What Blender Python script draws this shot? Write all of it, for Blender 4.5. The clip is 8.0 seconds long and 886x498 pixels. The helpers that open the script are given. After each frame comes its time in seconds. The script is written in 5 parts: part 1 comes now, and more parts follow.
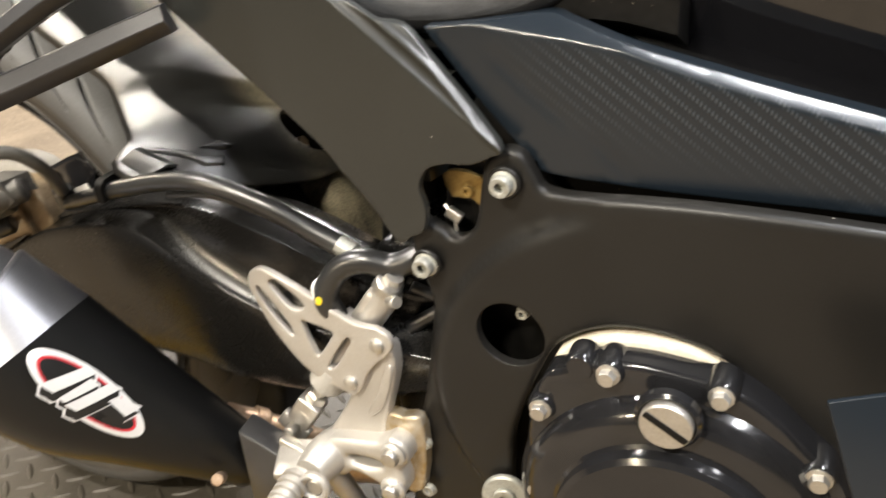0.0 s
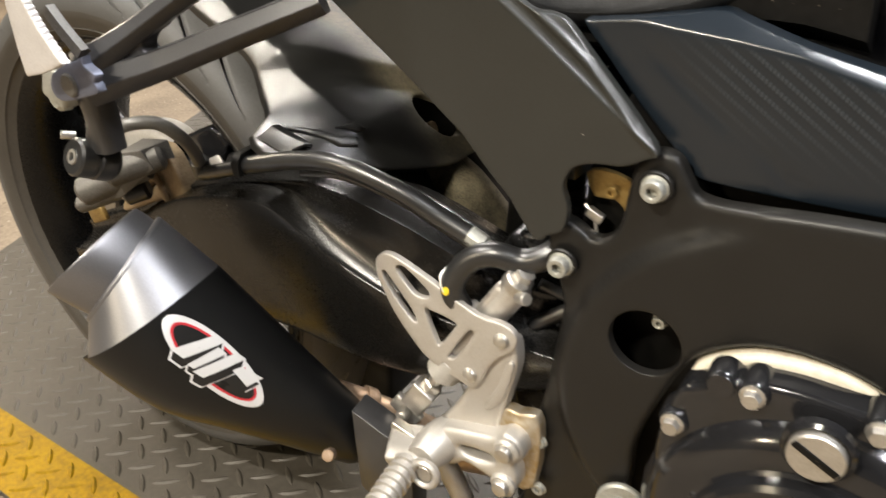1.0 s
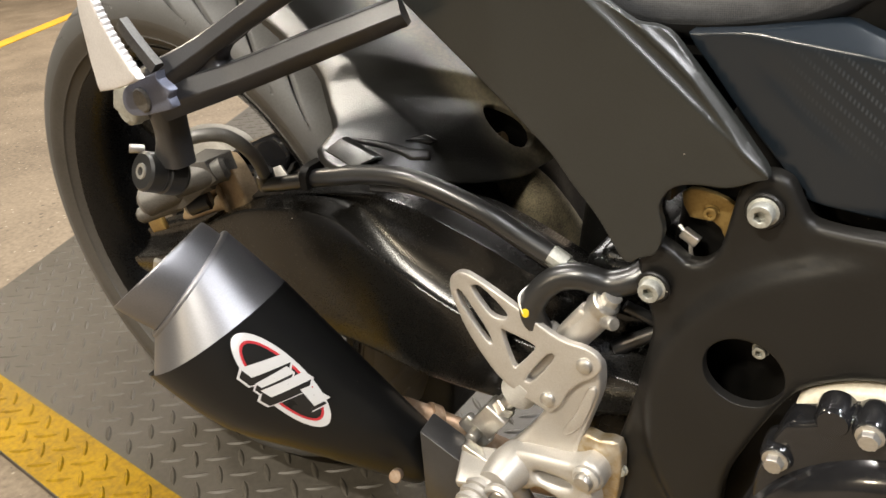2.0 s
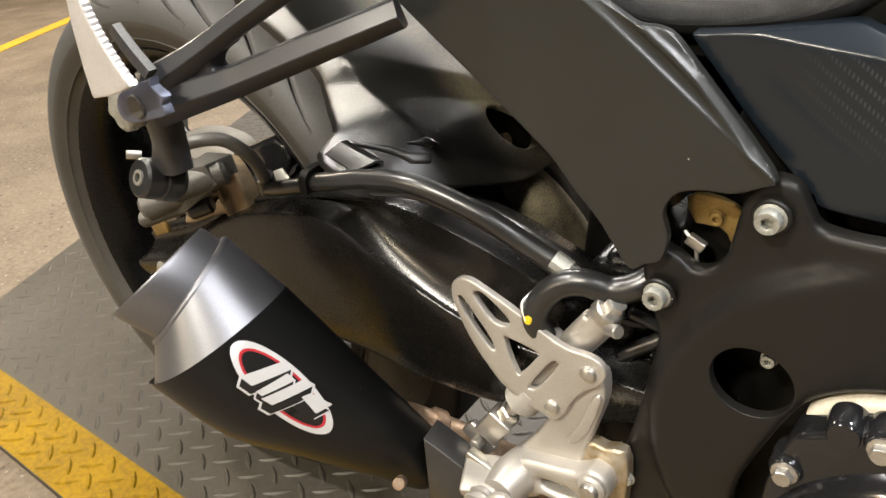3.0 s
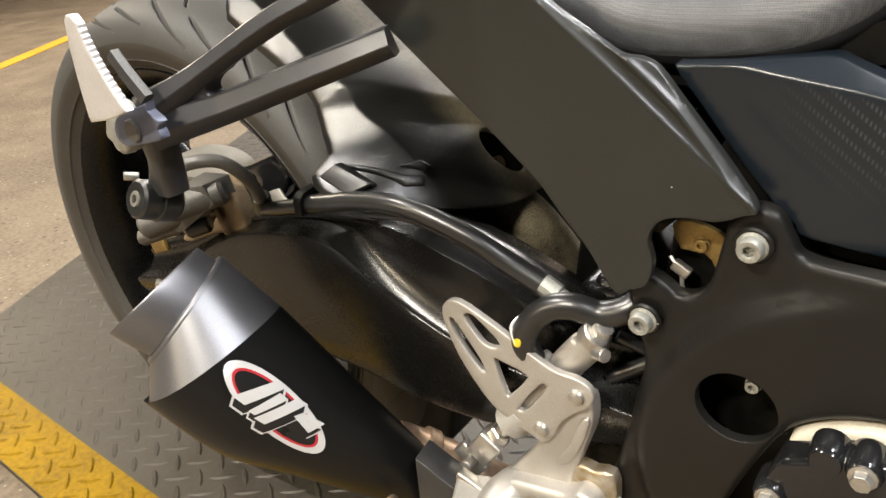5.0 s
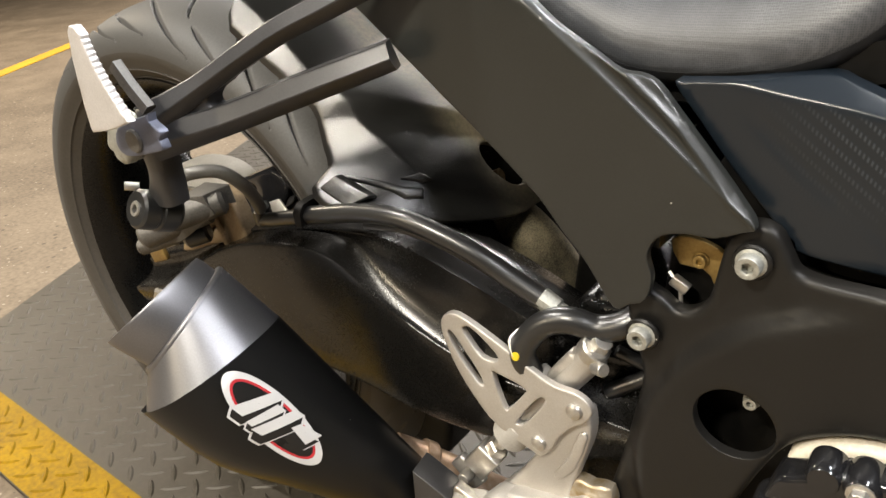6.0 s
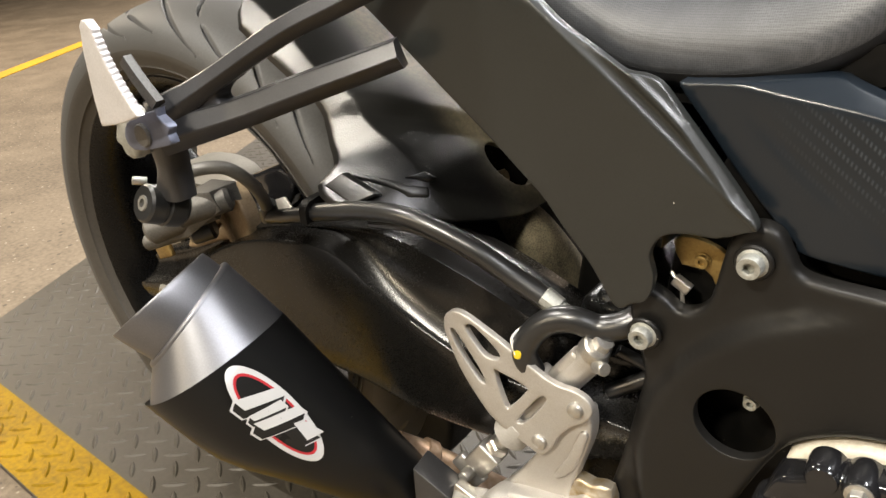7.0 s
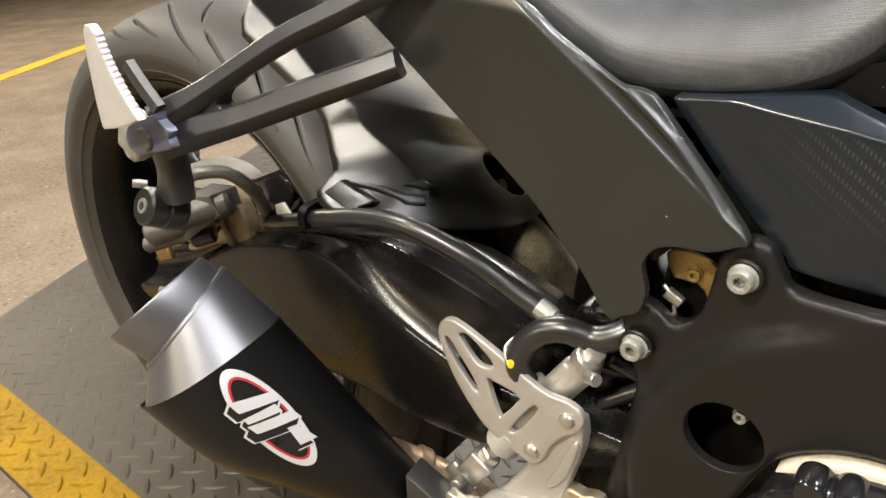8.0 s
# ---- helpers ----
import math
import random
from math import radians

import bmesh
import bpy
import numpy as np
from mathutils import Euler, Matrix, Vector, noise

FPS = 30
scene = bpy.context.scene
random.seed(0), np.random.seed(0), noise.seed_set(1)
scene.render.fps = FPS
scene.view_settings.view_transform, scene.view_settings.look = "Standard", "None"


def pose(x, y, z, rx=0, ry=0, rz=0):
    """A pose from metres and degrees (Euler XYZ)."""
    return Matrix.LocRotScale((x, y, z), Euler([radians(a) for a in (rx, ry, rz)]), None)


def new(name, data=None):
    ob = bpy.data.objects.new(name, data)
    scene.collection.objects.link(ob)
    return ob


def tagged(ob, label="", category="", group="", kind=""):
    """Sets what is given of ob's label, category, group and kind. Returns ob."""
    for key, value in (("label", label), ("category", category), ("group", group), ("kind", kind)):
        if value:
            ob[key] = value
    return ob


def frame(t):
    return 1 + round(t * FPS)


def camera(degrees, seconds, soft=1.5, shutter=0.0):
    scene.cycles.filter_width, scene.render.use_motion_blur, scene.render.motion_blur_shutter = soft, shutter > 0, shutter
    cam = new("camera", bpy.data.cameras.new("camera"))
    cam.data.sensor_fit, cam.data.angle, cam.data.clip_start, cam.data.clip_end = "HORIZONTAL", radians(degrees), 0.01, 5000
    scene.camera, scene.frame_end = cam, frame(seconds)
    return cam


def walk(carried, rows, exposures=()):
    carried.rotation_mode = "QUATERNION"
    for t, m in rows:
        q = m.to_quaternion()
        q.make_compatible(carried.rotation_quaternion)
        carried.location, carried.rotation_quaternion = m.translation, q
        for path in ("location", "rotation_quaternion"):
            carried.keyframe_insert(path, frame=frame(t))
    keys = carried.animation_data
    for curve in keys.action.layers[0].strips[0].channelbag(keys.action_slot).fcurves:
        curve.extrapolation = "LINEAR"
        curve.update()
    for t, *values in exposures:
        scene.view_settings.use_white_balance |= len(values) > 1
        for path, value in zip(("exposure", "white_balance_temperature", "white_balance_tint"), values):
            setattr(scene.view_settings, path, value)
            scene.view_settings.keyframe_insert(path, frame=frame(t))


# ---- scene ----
from mathutils import geometry

# camera: seconds, place, turn
cam = camera(60.5, 8.0, shutter=0.5)
PATH = [
    (0.0, 0.7951, -0.5466, 0.6877, 63.080, 5.465, 25.246),
    (0.5, 0.7921, -0.5583, 0.6831, 62.263, 4.456, 30.413),
    (1.0, 0.7577, -0.5523, 0.6955, 62.269, 4.592, 32.711),
    (1.5, 0.7279, -0.5433, 0.7062, 62.313, 4.945, 34.130),
    (2.0, 0.7144, -0.5474, 0.7034, 62.102, 5.456, 34.961),
    (3.5, 0.7139, -0.5257, 0.7071, 61.674, 6.446, 35.807),
    (4.0, 0.7139, -0.5261, 0.7094, 61.944, 6.446, 36.041),
    (4.5, 0.7207, -0.5240, 0.7121, 62.340, 6.292, 36.159),
    (5.0, 0.7248, -0.5270, 0.7133, 62.764, 6.104, 36.160),
    (6.5, 0.7247, -0.5265, 0.7161, 63.774, 5.299, 36.611),
    (7.0, 0.7278, -0.5316, 0.7129, 63.953, 4.960, 36.972),
    (7.5, 0.7318, -0.5314, 0.7150, 64.237, 4.540, 37.326),
    (8.0, 0.7339, -0.5312, 0.7149, 64.567, 4.023, 37.637),
]
walk(cam, [(t, pose(*row)) for t, *row in PATH], exposures=[(0.0, 0.30), (0.5, 0.18), (1.0, 0.04), (2.0, -0.06), (3.5, -0.07), (8.0, -0.07)])

# ---- light: strip lamps under a garage ceiling ----
ROOM = (-9.0, 6.0, -6.0, 7.0, 3.0)  # x0, x1, y0, y1, height
world = bpy.data.worlds.new("garage_air")
scene.world = world
world.use_nodes = True
world.node_tree.nodes["Background"].inputs[0].default_value = (1.0, 0.9, 0.75, 1)
world.node_tree.nodes["Background"].inputs[1].default_value = 0.0
TUBES = [  # x, y, length along x, length along y, watts, colour
    (-2.7, 3.4, 1.5, 0.18, 230.0, (1.0, 0.95, 0.9)),
    (-0.2, 3.6, 1.5, 0.18, 180.0, (1.0, 0.95, 0.9)),
    (-1.0, -0.85, 0.25, 0.16, 75.0, (1.0, 0.95, 0.88)),
    (2.3, -1.1, 0.25, 0.9, 95.0, (0.97, 0.97, 1.0)),
    (1.6, 1.0, 0.2, 2.0, 195.0, (0.95, 0.97, 1.0)),
    (0.18, -2.4, 0.5, 0.14, 165.0, (1.0, 0.93, 0.8)),
    (-2.2, -5.2, 0.5, 0.2, 230.0, (1.0, 0.84, 0.6)),
    (-4.5, 0.6, 1.3, 0.16, 150.0, (1.0, 0.86, 0.66)),
]


# ---- materials ----
def material(name, base, rough=0.5, metal=0.0, coat=0.0, spec=0.5):
    mat = bpy.data.materials.new(name)
    mat.use_nodes = True
    b = mat.node_tree.nodes["Principled BSDF"]
    b.inputs["Base Color"].default_value = (*base, 1)
    b.inputs["Roughness"].default_value = rough
    b.inputs["Metallic"].default_value = metal
    b.inputs["Coat Weight"].default_value = coat
    b.inputs["Specular IOR Level"].default_value = spec
    return mat


def node(mat, kind, **inputs):
    n = mat.node_tree.nodes.new(kind)
    for key, value in inputs.items():
        n.inputs[key.replace("_", " ")].default_value = value
    return n


def link(mat, a, b):
    mat.node_tree.links.new(a, b)


def grain(mat, base, dark, scale=300.0, patch=9.0, rough=None, bump=0.0, depth=0.0004, contrast=(0.35, 0.65)):
    """Two scales of colour change, a roughness change and fine relief, in metres."""
    t = mat.node_tree
    b = t.nodes["Principled BSDF"]
    co = t.nodes.new("ShaderNodeTexCoord")
    fine = node(mat, "ShaderNodeTexNoise", Scale=scale, Detail=3.0, Roughness=0.6)
    wide = node(mat, "ShaderNodeTexNoise", Scale=patch, Detail=5.0, Roughness=0.6)
    for n in (fine, wide):
        link(mat, co.outputs["Object"], n.inputs["Vector"])
    mixed = t.nodes.new("ShaderNodeMath")
    mixed.operation = "MULTIPLY_ADD"
    mixed.inputs[1].default_value = 0.5
    half = t.nodes.new("ShaderNodeMath")
    half.operation = "MULTIPLY"
    half.inputs[1].default_value = 0.5
    link(mat, wide.outputs["Fac"], half.inputs[0])
    link(mat, fine.outputs["Fac"], mixed.inputs[0])
    link(mat, half.outputs[0], mixed.inputs[2])
    ramp = t.nodes.new("ShaderNodeValToRGB")
    ramp.color_ramp.elements[0].position, ramp.color_ramp.elements[1].position = contrast
    ramp.color_ramp.elements[0].color = (*dark, 1)
    ramp.color_ramp.elements[1].color = (*base, 1)
    link(mat, mixed.outputs[0], ramp.inputs[0])
    link(mat, ramp.outputs[0], b.inputs["Base Color"])
    if rough:
        r = node(mat, "ShaderNodeMapRange")
        r.inputs["From Min"].default_value, r.inputs["From Max"].default_value = 0.3, 0.7
        r.inputs["To Min"].default_value, r.inputs["To Max"].default_value = rough
        link(mat, mixed.outputs[0], r.inputs["Value"])
        link(mat, r.outputs[0], b.inputs["Roughness"])
    if bump:
        bp = node(mat, "ShaderNodeBump", Strength=bump, Distance=depth)
        link(mat, fine.outputs["Fac"], bp.inputs["Height"])
        link(mat, bp.outputs[0], b.inputs["Normal"])
    return mat


M_PLASTIC = grain(material("satin_dark_grey_plastic", (0.02, 0.0207, 0.0195), 0.3, 0.0, 0.0, 0.6), (0.0228, 0.0240, 0.0222), (0.0168, 0.0178, 0.0163), 900, 14, (0.27, 0.35), 0.12, 0.0002)
M_FRAME = grain(material("black_frame_coating", (0.01, 0.0095, 0.0085), 0.38, 0.0, 0.0, 0.35), (0.0125, 0.0117, 0.0105), (0.0085, 0.008, 0.0073), 700, 12, (0.34, 0.46), 0.2, 0.0002)
M_SWING = grain(material("black_swingarm_coating", (0.007, 0.0067, 0.006), 0.3, 0.0, 0.0, 0.5), (0.0085, 0.008, 0.0072), (0.0055, 0.0052, 0.0047), 600, 10, (0.22, 0.31), 0.25, 0.0002)
M_HUGGER = grain(material("grained_black_fender", (0.012, 0.012, 0.0115), 0.3, 0.0, 0.0, 1.0), (0.0145, 0.0145, 0.014), (0.009, 0.009, 0.0085), 800, 20, (0.28, 0.36), 0.6, 0.0004)
M_RUBBER = grain(material("tyre_rubber", (0.07, 0.068, 0.066), 0.6), (0.085, 0.083, 0.08), (0.055, 0.053, 0.05), 500, 8, (0.48, 0.66), 0.25, 0.0003)
M_WALLRUB = grain(material("tyre_sidewall", (0.05, 0.044, 0.037), 0.55), (0.062, 0.055, 0.046), (0.036, 0.032, 0.027), 300, 14, (0.5, 0.65), 0.3, 0.0004)
M_TITAN = grain(material("satin_dark_titanium", (0.21, 0.21, 0.222), 0.37, 0.85), (0.235, 0.235, 0.25), (0.185, 0.185, 0.195), 900, 7, (0.39, 0.45), 0.06, 0.0001)
M_MUFBODY = grain(material("matt_black_sleeve", (0.008, 0.008, 0.008), 0.36, 0.0, 0.0, 0.32), (0.008, 0.008, 0.008), (0.0055, 0.0055, 0.0055), 1000, 8, (0.32, 0.42), 0.08, 0.0001)
M_SILVER = grain(material("bead_blasted_aluminium", (0.6, 0.575, 0.535), 0.45, 0.6), (0.57, 0.545, 0.505), (0.45, 0.42, 0.375), 900, 18, (0.4, 0.54), 0.25, 0.0002)
M_CHROME = grain(material("zinc_plated_steel", (0.6, 0.58, 0.53), 0.38, 0.9), (0.64, 0.62, 0.575), (0.5, 0.475, 0.43), 500, 60, (0.32, 0.48), 0.15, 0.0001)
M_PALEBOLT = grain(material("dull_zinc_bolt", (0.42, 0.42, 0.385), 0.45, 0.6), (0.48, 0.48, 0.44), (0.3, 0.3, 0.265), 600, 120, (0.4, 0.6), 0.3, 0.0003)
M_BRACKET = grain(material("satin_black_casting", (0.045, 0.044, 0.045), 0.32, 0.2), (0.052, 0.051, 0.052), (0.036, 0.035, 0.036), 900, 25, (0.28, 0.36), 0.2, 0.0002)
M_STEELBLUE = grain(material("galvanised_plate", (0.12, 0.13, 0.175), 0.45, 0.4), (0.135, 0.145, 0.19), (0.1, 0.108, 0.145), 600, 40, (0.42, 0.55), 0.1, 0.0001)
M_GOLD = grain(material("gold_anodised_bracket", (0.32, 0.22, 0.08), 0.4, 0.8), (0.38, 0.27, 0.1), (0.22, 0.14, 0.05), 500, 40, (0.35, 0.55), 0.2, 0.0002)
M_BRONZE = grain(material("tan_cast_bracket", (0.36, 0.27, 0.17), 0.45, 0.5), (0.42, 0.32, 0.2), (0.26, 0.18, 0.1), 400, 30, (0.4, 0.6), 0.2, 0.0002)
M_COPPER = grain(material("heat_tinted_pipe", (0.5, 0.38, 0.28), 0.4, 0.8), (0.55, 0.42, 0.32), (0.4, 0.27, 0.17), 200, 25, (0.34, 0.5), 0.1, 0.0002)
M_GREYCAST = grain(material("grey_caliper_casting", (0.12, 0.115, 0.105), 0.5, 0.4), (0.15, 0.14, 0.125), (0.07, 0.066, 0.06), 500, 30, (0.4, 0.6), 0.3, 0.0003)
M_HOSE = grain(material("black_rubber_hose", (0.016, 0.016, 0.016), 0.2, 0.0, 0.0, 0.8), (0.018, 0.018, 0.018), (0.011, 0.011, 0.011), 800, 20, (0.27, 0.37), 0.1, 0.0001)
M_GREYHOSE = grain(material("grey_brake_hose", (0.1, 0.095, 0.09), 0.35), (0.12, 0.115, 0.105), (0.08, 0.076, 0.07), 800, 30, (0.3, 0.4), 0.1, 0.0001)
M_GLOSS = grain(material("gloss_black_paint", (0.006, 0.006, 0.007), 0.06, 0.0, 0.6), (0.007, 0.007, 0.008), (0.005, 0.005, 0.006), 300, 5, (0.05, 0.09))
M_ENGINE = grain(material("gloss_black_engine_cover", (0.012, 0.012, 0.013), 0.14, 0.0, 0.3), (0.014, 0.014, 0.015), (0.008, 0.008, 0.009), 500, 12, (0.1, 0.2), 0.08, 0.0002)
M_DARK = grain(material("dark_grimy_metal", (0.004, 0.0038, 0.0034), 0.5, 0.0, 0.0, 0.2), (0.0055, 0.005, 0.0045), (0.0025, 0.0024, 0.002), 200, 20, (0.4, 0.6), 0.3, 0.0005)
M_BEIGE = grain(material("pale_cover_gasket_edge", (0.62, 0.57, 0.46), 0.4), (0.7, 0.64, 0.52), (0.5, 0.44, 0.33), 300, 30, (0.35, 0.5), 0.2, 0.0003)
M_RIM = grain(material("black_wheel_paint", (0.003, 0.003, 0.003), 0.25, 0, 0, 0.25), (0.0036, 0.0036, 0.0035), (0.002, 0.002, 0.002), 400, 14, (0.22, 0.34))
M_RIMBRONZE = grain(material("bronze_hub_paint", (0.2, 0.13, 0.05), 0.4, 0.6), (0.24, 0.16, 0.065), (0.13, 0.08, 0.03), 300, 20, (0.35, 0.5))
M_DISC = grain(material("brake_disc_steel", (0.4, 0.39, 0.37), 0.3, 1.0), (0.45, 0.44, 0.41), (0.3, 0.29, 0.27), 500, 30, (0.25, 0.4))
M_WHITE = material("badge_white", (0.62, 0.61, 0.60), 0.45)
M_RED = material("badge_red", (0.5, 0.03, 0.04), 0.45)
M_BADGE = material("badge_black", (0.01, 0.01, 0.01), 0.35)
M_BADGEGREY = material("badge_grey", (0.6, 0.59, 0.58), 0.45)
M_YELLOWDOT = material("yellow_paint_dot", (0.7, 0.52, 0.02), 0.4)
# dust on a black casting; its bright tan also has warm lamplight painted in
M_RAIL = grain(material("dusty_lit_casting", (0.2, 0.17, 0.11), 0.6), (0.40, 0.34, 0.22), (0.05, 0.043, 0.03), 700, 45, (0.5, 0.7), 0.4, 0.0004)
M_PEG = grain(material("bright_blasted_aluminium", (0.68, 0.66, 0.65), 0.5, 0.5), (0.74, 0.715, 0.70), (0.6, 0.575, 0.56), 700, 40, (0.42, 0.55), 0.3, 0.0003)
M_BOOT = grain(material("pale_grey_rubber", (0.4, 0.38, 0.35), 0.55), (0.45, 0.43, 0.39), (0.33, 0.31, 0.28), 400, 40, (0.5, 0.6), 0.1, 0.0002)
M_BRONZESILVER = grain(material("stained_aluminium", (0.5, 0.44, 0.34), 0.4, 0.8), (0.6, 0.55, 0.46), (0.4, 0.28, 0.12), 150, 60, (0.35, 0.5), 0.2, 0.0002)
M_LAMP = material("lamp_housing", (0.7, 0.7, 0.68), 0.5)


def make_carbon():
    """Dark satin lacquer; slanting rows of small raised tows show along the upper edge."""
    mat = material("carbon_twill", (0.012, 0.015, 0.019), 0.3, 0.0, 0.4, 0.4)
    mat.node_tree.nodes["Principled BSDF"].inputs["Coat Roughness"].default_value = 0.2
    t = mat.node_tree
    b = t.nodes["Principled BSDF"]
    co = t.nodes.new("ShaderNodeTexCoord")
    sep = t.nodes.new("ShaderNodeSeparateXYZ")
    link(mat, co.outputs["Object"], sep.inputs[0])

    def math_node(op, a, c):
        n = t.nodes.new("ShaderNodeMath")
        n.operation = op
        for i, v in enumerate((a, c)):
            if isinstance(v, (int, float)):
                n.inputs[i].default_value = v
            else:
                link(mat, v, n.inputs[i])
        return n.outputs[0]

    def wave(cx, cz, period):
        """0 to 1 along a direction in the panel's plane."""
        t1 = math_node("ADD", math_node("MULTIPLY", sep.outputs["X"], cx * 2 * math.pi / period), math_node("MULTIPLY", sep.outputs["Z"], cz * 2 * math.pi / period))
        return math_node("ADD", math_node("MULTIPLY", math_node("SINE", t1, 0.0), 0.5), 0.5)

    def span(value, low, high):
        n = t.nodes.new("ShaderNodeMapRange")
        n.interpolation_type = "SMOOTHSTEP"
        link(mat, value, n.inputs["Value"])
        n.inputs["From Min"].default_value, n.inputs["From Max"].default_value = low, high
        return n.outputs[0]

    rows = wave(0.62, 0.78, 0.0066)
    tows = wave(0.98, -0.2, 0.0024)
    height = math_node("ADD", sep.outputs["Z"], math_node("MULTIPLY", sep.outputs["X"], 0.255))
    shown = math_node("MULTIPLY", span(height, 0.7, 0.745), math_node("SUBTRACT", 1.0, span(height, 0.756, 0.7605)))
    shown = math_node("MULTIPLY", shown, span(sep.outputs["X"], 0.615, 0.68))
    ridge = math_node("MULTIPLY", math_node("MULTIPLY", span(rows, 0.5, 0.95), span(tows, 0.3, 0.85)), shown)
    ramp = t.nodes.new("ShaderNodeValToRGB")
    ramp.color_ramp.elements[0].color = (0.0075, 0.0115, 0.0165, 1)
    ramp.color_ramp.elements[1].color = (0.034, 0.043, 0.053, 1)
    link(mat, ridge, ramp.inputs[0])
    cloud = node(mat, "ShaderNodeTexNoise", Scale=14.0, Detail=4.0)
    link(mat, co.outputs["Object"], cloud.inputs["Vector"])
    rough = node(mat, "ShaderNodeMapRange")
    rough.inputs["To Min"].default_value, rough.inputs["To Max"].default_value = 0.26, 0.36
    link(mat, cloud.outputs["Fac"], rough.inputs["Value"])
    link(mat, rough.outputs[0], b.inputs["Roughness"])
    link(mat, ramp.outputs[0], b.inputs["Base Color"])
    bp = node(mat, "ShaderNodeBump", Strength=0.35, Distance=0.0004)
    link(mat, ridge, bp.inputs["Height"])
    link(mat, bp.outputs[0], b.inputs["Normal"])
    return mat


def make_seat():
    """Black vinyl with a fine woven relief."""
    mat = material("woven_black_vinyl", (0.035, 0.034, 0.034), 0.42)
    t = mat.node_tree
    b = t.nodes["Principled BSDF"]
    co = t.nodes.new("ShaderNodeTexCoord")
    cells = node(mat, "ShaderNodeTexVoronoi", Scale=850.0, Randomness=0.25)
    link(mat, co.outputs["Object"], cells.inputs["Vector"])
    scuff = node(mat, "ShaderNodeTexNoise", Scale=38.0, Detail=5.0)
    link(mat, co.outputs["Object"], scuff.inputs["Vector"])
    mul = t.nodes.new("ShaderNodeMath")
    mul.operation = "MULTIPLY"
    link(mat, cells.outputs["Distance"], mul.inputs[0])
    link(mat, scuff.outputs["Fac"], mul.inputs[1])
    ramp = t.nodes.new("ShaderNodeValToRGB")
    ramp.color_ramp.elements[0].color = (0.024, 0.0255, 0.029, 1)
    ramp.color_ramp.elements[1].color = (0.17, 0.173, 0.18, 1)
    link(mat, mul.outputs[0], ramp.inputs[0])
    link(mat, ramp.outputs[0], b.inputs["Base Color"])
    bp = node(mat, "ShaderNodeBump", Strength=0.35, Distance=0.0005)
    link(mat, mul.outputs[0], bp.inputs["Height"])
    link(mat, bp.outputs[0], b.inputs["Normal"])
    return mat


def dust(mat, scale=34.0, size=0.021, colour=(0.35, 0.33, 0.29)):
    """Sparse pale specks on a dark surface."""
    t = mat.node_tree
    b = t.nodes["Principled BSDF"]
    before = b.inputs["Base Color"].links[0].from_socket
    co = t.nodes.new("ShaderNodeTexCoord")
    cells = node(mat, "ShaderNodeTexVoronoi", Scale=scale)
    link(mat, co.outputs["Object"], cells.inputs["Vector"])
    near = t.nodes.new("ShaderNodeMath")
    near.operation = "LESS_THAN"
    near.inputs[1].default_value = size
    link(mat, cells.outputs["Distance"], near.inputs[0])
    mix = t.nodes.new("ShaderNodeMix")
    mix.data_type = "RGBA"
    mix.inputs[7].default_value = (*colour, 1)
    link(mat, near.outputs[0], mix.inputs[0])
    link(mat, before, mix.inputs[6])
    link(mat, mix.outputs[2], b.inputs["Base Color"])


def make_dusty_fender():
    """The fender's plastic with road dust lying on its middle."""
    mat = grain(material("dusty_black_fender", (0.012, 0.012, 0.0115), 0.3, 0.0, 0.0, 1.0), (0.0145, 0.0145, 0.014), (0.009, 0.009, 0.0085), 800, 20, (0.28, 0.36), 0.6, 0.0004)
    t = mat.node_tree
    b = t.nodes["Principled BSDF"]
    before = b.inputs["Base Color"].links[0].from_socket
    co = t.nodes.new("ShaderNodeTexCoord")
    sep = t.nodes.new("ShaderNodeSeparateXYZ")
    link(mat, co.outputs["Object"], sep.inputs[0])
    ramp = node(mat, "ShaderNodeMapRange")
    ramp.interpolation_type = "SMOOTHSTEP"
    ramp.inputs["From Min"].default_value, ramp.inputs["From Max"].default_value = -0.045, -0.008
    link(mat, sep.outputs["Y"], ramp.inputs["Value"])
    specks = node(mat, "ShaderNodeTexNoise", Scale=260.0, Detail=6.0, Roughness=0.7)
    link(mat, co.outputs["Object"], specks.inputs["Vector"])
    amount = t.nodes.new("ShaderNodeMath")
    amount.operation = "MULTIPLY"
    link(mat, ramp.outputs[0], amount.inputs[0])
    link(mat, specks.outputs["Fac"], amount.inputs[1])
    mix = t.nodes.new("ShaderNodeMix")
    mix.data_type = "RGBA"
    mix.inputs[7].default_value = (0.34, 0.29, 0.19, 1)
    link(mat, amount.outputs[0], mix.inputs[0])
    link(mat, before, mix.inputs[6])
    link(mat, mix.outputs[2], b.inputs["Base Color"])
    dull = t.nodes.new("ShaderNodeMath")
    dull.operation = "MULTIPLY_ADD"
    dull.inputs[1].default_value, dull.inputs[2].default_value = 0.5, 0.3
    link(mat, amount.outputs[0], dull.inputs[0])
    link(mat, dull.outputs[0], b.inputs["Roughness"])
    return mat


